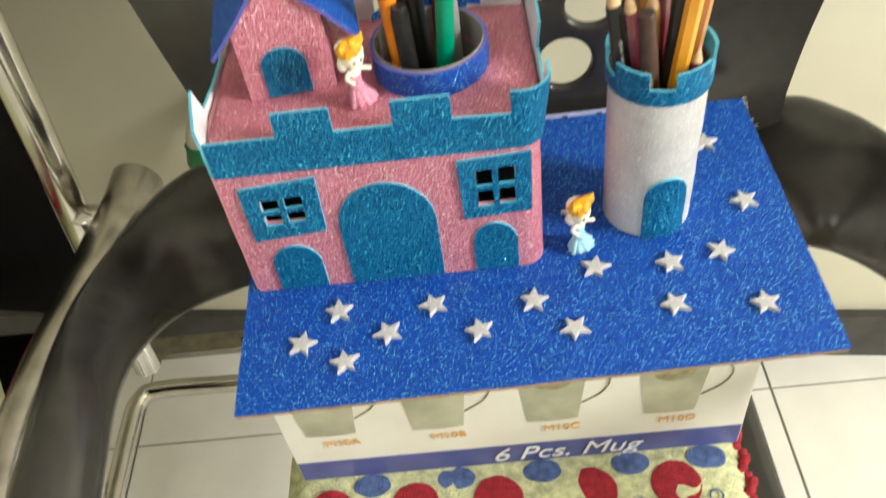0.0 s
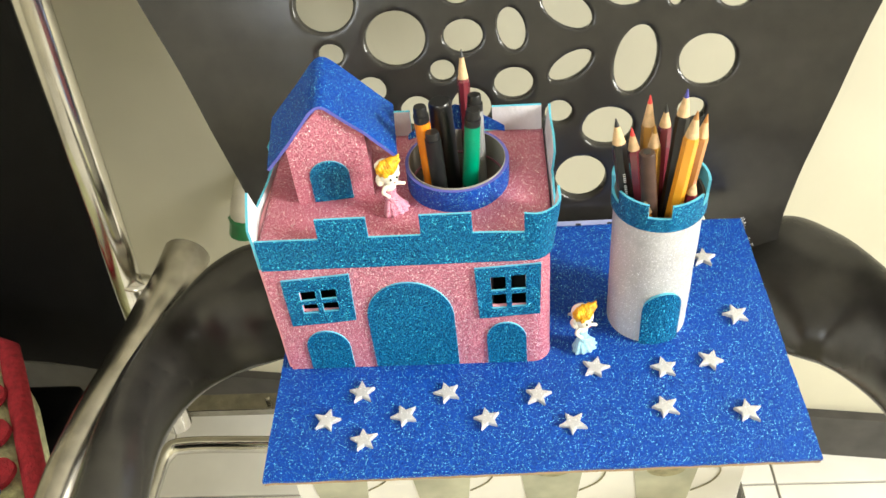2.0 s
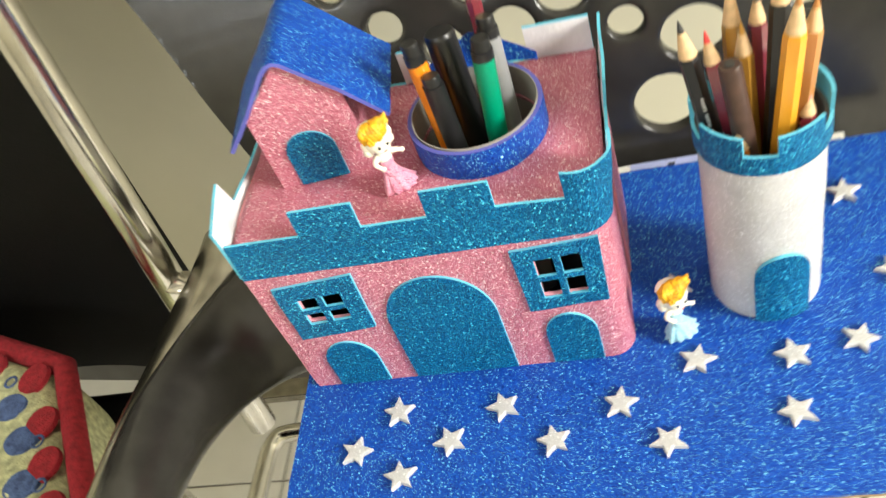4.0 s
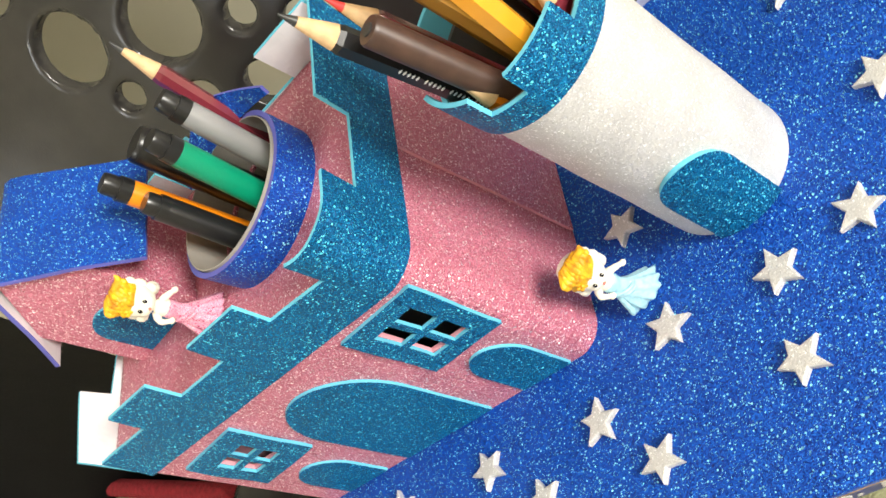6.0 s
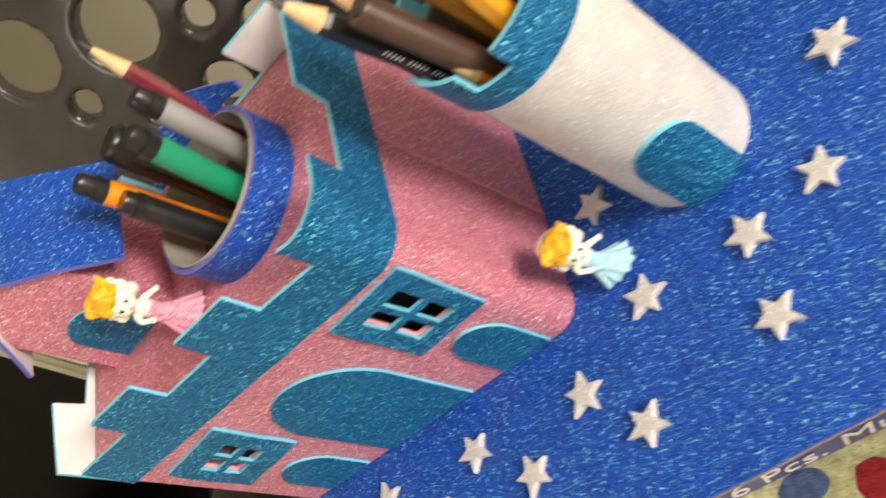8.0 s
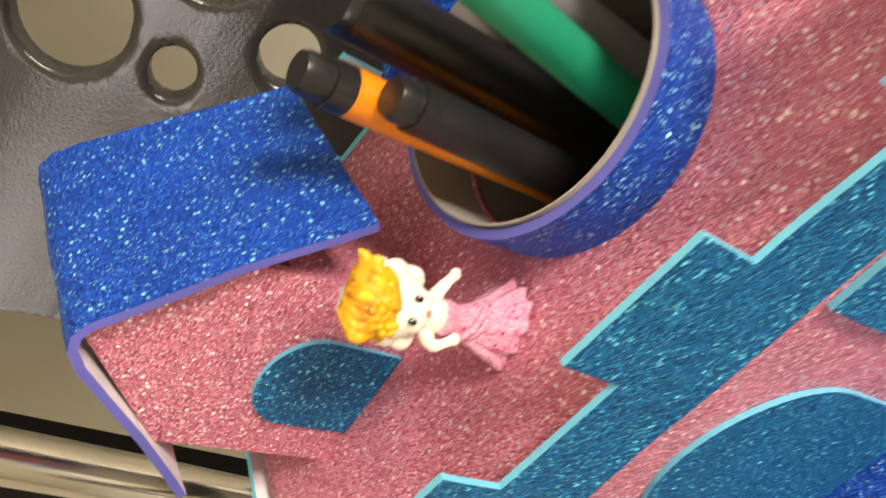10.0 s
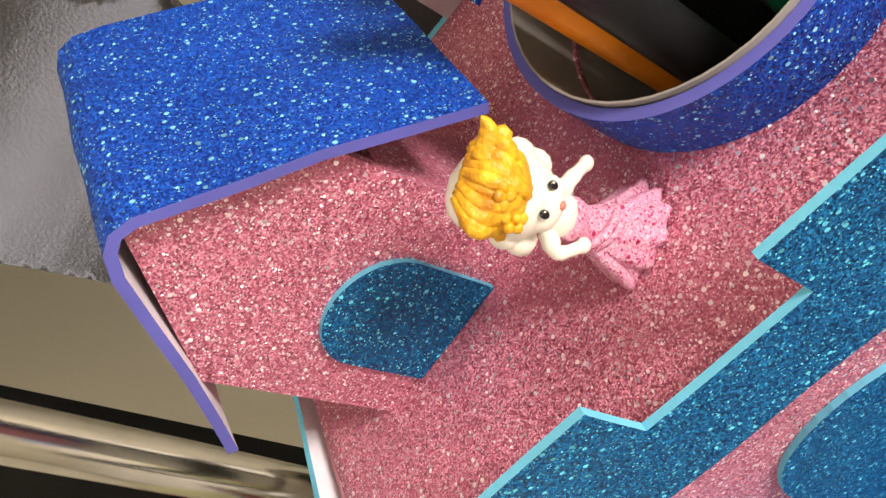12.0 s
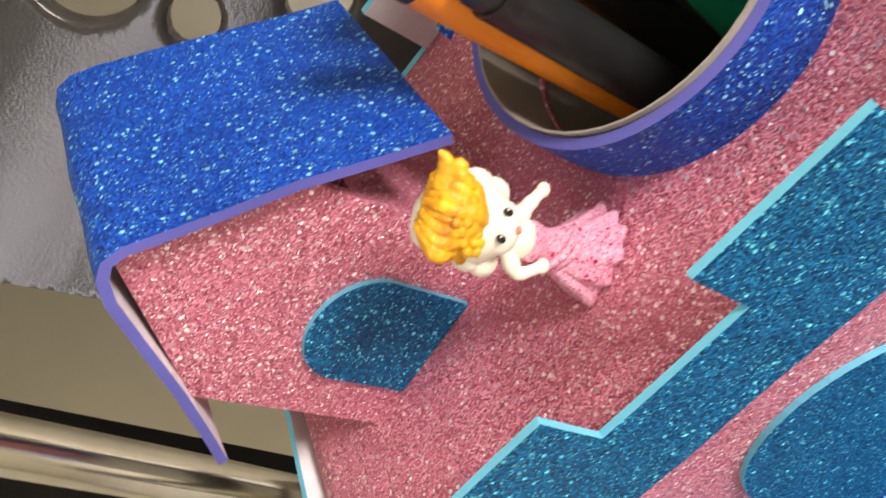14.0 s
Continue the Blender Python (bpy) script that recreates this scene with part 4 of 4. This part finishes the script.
def doll(name, label, at, turn, dress, scale):
    """A little moulded doll: one mesh, facing -y before it is turned."""
    bm = bmesh.new()
    rings = []
    for z, r, xo, yo in ((0, 7.6, 2.2, 0.4), (0.8, 7.7, 2.2, 0.4), (2, 7.2, 1.9, 0.3), (4, 6.3, 1.5, 0.2), (6, 5.3, 1.0, 0.1), (8, 4.3, 0.6, 0.0), (10, 3.5, 0.3, 0.0), (11.5, 3.05, 0.1, 0.0), (13, 2.95, 0.0, 0.0), (15, 3.3, 0.0, -0.4), (16.2, 3.1, 0.0, -0.3), (16.8, 2.4, 0.0, -0.2)):
        ring = []
        for k in range(56):
            a = 2 * math.pi * k / 56
            pl = 1 + (0.10 * math.sin(11 * a + z * 0.25) + 0.05 * math.sin(4 * a - z * 0.2)) * max(0, 1 - z / 12)
            ring.append(bm.verts.new((r * pl * math.cos(a) + xo, 0.72 * r * pl * math.sin(a) + yo, z)))
        rings.append(ring)
    for p, q in zip(rings, rings[1:]):
        for k in range(56):
            f = bm.faces.new((p[k], p[(k + 1) % 56], q[(k + 1) % 56], q[k]))
            f.material_index, f.smooth = 2, True
    bm.faces.new(list(reversed(rings[0]))).material_index = 2
    # sash wound round the hips
    for k in range(2):
        tube(smooth_path([(-3.0, -1.2, 11.6 - k), (-0.6, -2.9, 10.4 - 1.3 * k), (2.4, -2.6, 8.8 - 1.5 * k), (4.2, -0.6, 7.6 - 1.6 * k)], 4), 0.75, 8, 2, bm)
    blob(bm, (0, -0.2, 17.6), (3.5, 2.7, 3.2), 0)
    blob(bm, (0, 0, 20.6), (1.9, 1.8, 2.2), 0)
    blob(bm, (0, 0, 26.4), (6.0, 5.7, 6.1), 0, 3)
    blob(bm, (0, -3.6, 24.0), (3.9, 2.5, 2.7), 0, 3)
    # white curls at the cheeks, the nape and the crown
    for x, y, z, a, b, c in ((-5.0, 0.2, 22.4, 2.3, 2.2, 2.2), (-5.5, 0.4, 25.2, 1.7, 1.9, 2.1), (5.0, 0.2, 23.6, 2.1, 2.1, 2.4), (5.6, 0.2, 27.0, 1.8, 1.9, 2.2), (5.3, 0.4, 30.2, 1.7, 1.8, 2.0), (-4.2, 2.6, 21.8, 2.5, 2.3, 2.4), (4.4, 2.6, 22.2, 2.5, 2.3, 2.4), (0, 4.4, 23.4, 4.2, 3.0, 4.0), (-1.0, 2.4, 30.4, 5.2, 3.4, 3.3)):
        blob(bm, (x, y, z), (a, b, c), 0, 2, rough=0.10)
    # hair: swept strands over a low cap, a tuft, and two small roses
    blob(bm, (-0.6, -0.6, 30.0), (6.2, 5.1, 4.2), 1, 3, rough=0.10)
    rnd = random.Random(5)
    for k in range(9):
        u = k / 8
        w = rnd.uniform(0.75, 1.25)
        x0, x1 = -6.0 + 11.2 * u, -4.4 + 9.4 * u
        z0 = 27.9 + 2.1 * u - 1.2 * math.sin(math.pi * u)
        tube(smooth_path([(x0, -4.3 + 2.2 * abs(2 * u - 1) ** 2, z0), (0.9 * x0 + rnd.uniform(-0.8, 1.0), -4.7 + 2.3 * abs(2 * u - 1) ** 2, z0 + 2.3), (0.6 * (x0 + x1), -3.2, 33.3), (x1 * 0.7, 0.2, 34.6)], 5), [w * (0.7 + 0.5 * math.sin(math.pi * q / 15)) for q in range(16)], 8, 1, bm)
    tube(smooth_path([(2.2, -1.6, 33.4), (4.4, -2.0, 34.0), (6.0, -2.3, 35.2), (6.7, -2.4, 36.6)], 4), [1.9, 1.9, 1.8, 1.7, 1.6, 1.5, 1.3, 1.2, 1.0, 0.8, 0.6, 0.4, 0.15], 10, 1, bm)
    for cx, cy, cz in ((-3.4, -5.0, 29.2), (-5.2, -3.0, 32.0), (-1.2, -5.2, 31.4)):
        blob(bm, (cx, cy, cz), (0.8, 0.9, 0.8), 1, 2)
        for k in range(6):
            a = 2 * math.pi * k / 6 + cx
            blob(bm, (cx + 1.35 * math.cos(a), cy + 0.35, cz + 1.35 * math.sin(a)), (0.85, 0.7, 0.85), 1, 2, rough=0.15)
    for e in (-1, 1):
        blob(bm, (1.9 * e + 0.2, -5.75, 25.5), (0.62, 0.45, 0.85), 3, 2)
        blob(bm, (1.9 * e + 0.45, -6.1, 25.9), (0.18, 0.15, 0.2), 0, 1)
    blob(bm, (0.2, -6.05, 23.2), (0.6, 0.4, 0.55), 4, 2)
    arm = [((2.4, -0.5, 18.8), (5.0, -1.2, 18.0), (7.6, -1.9, 16.8)), ((-2.4, -0.4, 18.8), (-5.0, -1.0, 16.4), (-3.0, -2.6, 13.6))]
    for pts in arm:
        tube(smooth_path(pts, 5), [1.35] * 4 + [1.1] * 3 + [0.9] * 4, 10, 0, bm)
        blob(bm, pts[-1], (1.25, 1.05, 1.05), 0)
    tube(smooth_path([(-2.0, -0.9, 11.0), (-3.4, -1.3, 7.0), (-4.8, -1.9, 3.0), (-6.0, -2.6, 0.7)], 4), [1.0] * 5 + [1.1] * 4 + [1.1, 1.0, 0.8, 0.4], 10, 2, bm)
    for v in bm.verts:
        v.co = Vector((v.co.x, v.co.y, v.co.z * 1.06)) * 0.001 * scale
    ob = mesh_object(name, bm, [SKIN, HAIR, dress, EYE_BLACK, LIP])
    ob.matrix_world = pose(*at, 0, 0, turn)
    return tagged(ob, label, "doll", "little dolls")


doll("toy_doll", "tiny orange-haired plastic doll in pink dress on castle roof", (-0.0510, 0.3715, DECK + 0.0003), 36, DRESS_PINK, 1.06)
doll("toy_doll", "tiny orange-haired plastic doll in pale blue dress on board", (0.0608, 0.3540, 0.6682), 32, DRESS_BLUE, 1.13)

# ---- neighbouring chair ----
nb = thing("steel_chair", "chrome framed chair with a black back panel, beside the plastic chair", "chair", at=(-0.5, 0.4, 0))
part("upright", tube([(-0.3284, 0.495, 0.3997), (-0.3209, 0.509, 0.5883), (-0.3157, 0.518, 0.6864), (-0.3061, 0.535, 0.8853), (-0.2954, 0.553, 1.0975)], 0.0130), CHROME, nb, "chrome tube upright", smooth=True)
part("upright", tube([(-0.80, 0.495, 0.40), (-0.79, 0.52, 0.70), (-0.77, 0.553, 1.10)], 0.0105), CHROME, nb, "chrome tube upright", smooth=True)
bm = bmesh.new()
P = [[Vector((-0.773 + 0.445 * i / 12, 0.530 + 0.045 * math.sin(math.pi * i / 12) + 0.10 * (0.66 * j / 8), 0.43 + 0.66 * j / 8)) for j in range(9)] for i in range(13)]
part("back_panel", slab(P, [[Vector((0, -1, 0.1))] * 9] * 13, lambda i, j: True, 0.012), [BLACK_SEAT, BLACK_SEAT], nb, "black leatherette back panel")
part("seat", box(bmesh.new(), -0.80, -0.42, 0.12, 0.52, 0.40, 0.445, 0.015), BLACK_SEAT, nb, "black seat pad", smooth=True)
part("arm_tube", tube(smooth_path([(-0.2703, 0.535, 0.6004), (-0.2756, 0.49, 0.5969), (-0.2921, 0.42, 0.594), (-0.3085, 0.36, 0.5857), (-0.3191, 0.3, 0.5722), (-0.3267, 0.2, 0.5336)]), [0.0205] * 9 + [0.0195, 0.0185, 0.0175] + [0.0165] * 19, 20), STEEL, nb, "worn steel arm tube", smooth=True)
bm = bmesh.new()
blob(bm, (-0.3085, 0.505, 0.5964), (0.015, 0.011, 0.0038), 0, 3)
part("bolt", bm, CHROME, nb, "chrome bolt")
for x, y in ((-0.50, 0.15), (-0.50, 0.50), (-0.79, 0.15), (-0.79, 0.50)):
    part("leg", tube([(x, y, 0.41), (x, y, 0.0)], 0.011), CHROME, nb, "chrome tube leg", smooth=True)
part("foot_frame", tube(smooth_path([(-0.2455, 0.6, 0.1999), (-0.3992, 0.604, 0.2006), (-0.4299, 0.59, 0.2014), (-0.4338, 0.55, 0.2034), (-0.432, 0.459, 0.208), (-0.4289, 0.2, 0.2244)]), 0.011), CHROME, nb, "chrome floor frame", smooth=True)
bm = box(bmesh.new(), -0.47, -0.20, 0.655, 0.682, 0.19, 0.203, 0.002)
part("cross_bar", bm, STEEL, nb, "flat steel cross bar")
part("bar_bolt", tube([(-0.31, 0.668, 0.203), (-0.31, 0.668, 0.215)], 0.004, 8), STEEL, nb, "small bolt")
cover = thing("patterned_cushion", "lime woven cushion with red border and dots, on the black seat", "cushion", at=(-0.56, 0.40, 0.446))
QUAD = [Vector((-0.312, 0.250, 0)), Vector((-0.435, 0.468, 0)), Vector((-0.740, 0.585, 0)), Vector((-0.700, 0.200, 0))]
CZ = 0.562


def on_cushion(u, v):
    """Plan point of the skewed cushion: u from its near side (0) to its far side (1), v along it."""
    return (QUAD[0] * (1 - v) + QUAD[1] * v) * (1 - u) + (QUAD[3] * (1 - v) + QUAD[2] * v) * u


bm = pillow(0, 1, 0, 1, 0.446, CZ, 8, 0.003)
for v in bm.verts:
    q = on_cushion(v.co.x, v.co.y)
    v.co.x, v.co.y = q.x, q.y
part("cover", bm, CLOTH_LIME, cover, smooth=True, angle=180)
edge = [on_cushion(0.0, k / 12) for k in range(12)] + [on_cushion(k / 16, 1.0) for k in range(17)]
part("border", tube([p + Vector((0.004, 0.002, CZ - 0.010)) for p in edge], 0.0095, 14), CLOTH_RED, cover, "red braided border", smooth=True)
n = 0
for u, v in [(0.062, q) for q in (0.08, 0.24, 0.40, 0.56, 0.72)] + [(q, 0.90) for q in (0.08, 0.24, 0.40, 0.56, 0.72, 0.88)]:
    p = on_cushion(u, v)
    part("dot", patch(p.x, p.y, CZ, 0.0135, 0.0150, True, n), CLOTH_RED, cover, "dark red woven dot", smooth=True)
    n += 1
for u, v in [(0.125, q) for q in (0.0, 0.16, 0.32, 0.48, 0.64)] + [(q, 0.76) for q in (0.16, 0.32, 0.48, 0.64, 0.80)]:
    p = on_cushion(u, v)
    part("blue_patch", patch(p.x, p.y, CZ, 0.0155, 0.0130, True, n), CLOTH_BLUE, cover, "blue woven patch", smooth=True)
    n += 1
for u, v in [(0.075, q) for q in (0.16, 0.32, 0.48, 0.64)] + [(q, 0.86) for q in (0.16, 0.32, 0.48, 0.64, 0.80)]:
    p = on_cushion(u, v)
    bm = bmesh.new()
    for k in range(24):
        a = 2 * math.pi * k / 24
        blob(bm, (p.x + 0.005 * math.cos(a), p.y + 0.005 * math.sin(a), CZ + 0.001), (0.0012, 0.0012, 0.0009), 0, 1)
    part("stitched_ring", bm, CLOTH_BLUE, cover, "small stitched ring")

# ---- pipe stub on the wall ----
pipe = thing("wall_pipe", "cream plastic pipe stub with a green screw cap, on the wall", "pipe", at=(-0.30, 0.79, 0.30))
part("stub", tube(smooth_path([(-0.296, wall_y(-0.318) + 0.004, 0.473), (-0.297, wall_y(-0.318) - 0.018, 0.47), (-0.301, wall_y(-0.318) - 0.035, 0.456), (-0.305, 0.768, 0.44)]), 0.0155), PIPE, pipe, smooth=True)
part("cap", tube([(-0.304, 0.769, 0.443), (-0.305, 0.768, 0.438), (-0.306, 0.767, 0.434), (-0.311, 0.762, 0.416)], [0.016, 0.019, 0.0165, 0.0155], 10), G_CAP, pipe, "green screw cap")

# ---- floor tiles ----
TS, GAP = 0.300, 0.0035
me = None
for i in range(-6, 6):
    for j in range(-6, 4):
        x0, y0 = i * TS + 0.08, j * TS + 0.05
        if y0 > wall_y(x0) - 0.02:
            continue
        if me is None:
            bm = box(bmesh.new(), 0, TS - GAP, 0, TS - GAP, -0.004, 0.0, 0.001)
            me = bpy.data.meshes.new("tile")
            bm.to_mesh(me)
            bm.free()
            me.materials.append(TILE)
        ob = new("tile", me)
        ob.parent = floor
        ob.location = (x0, y0, 0)
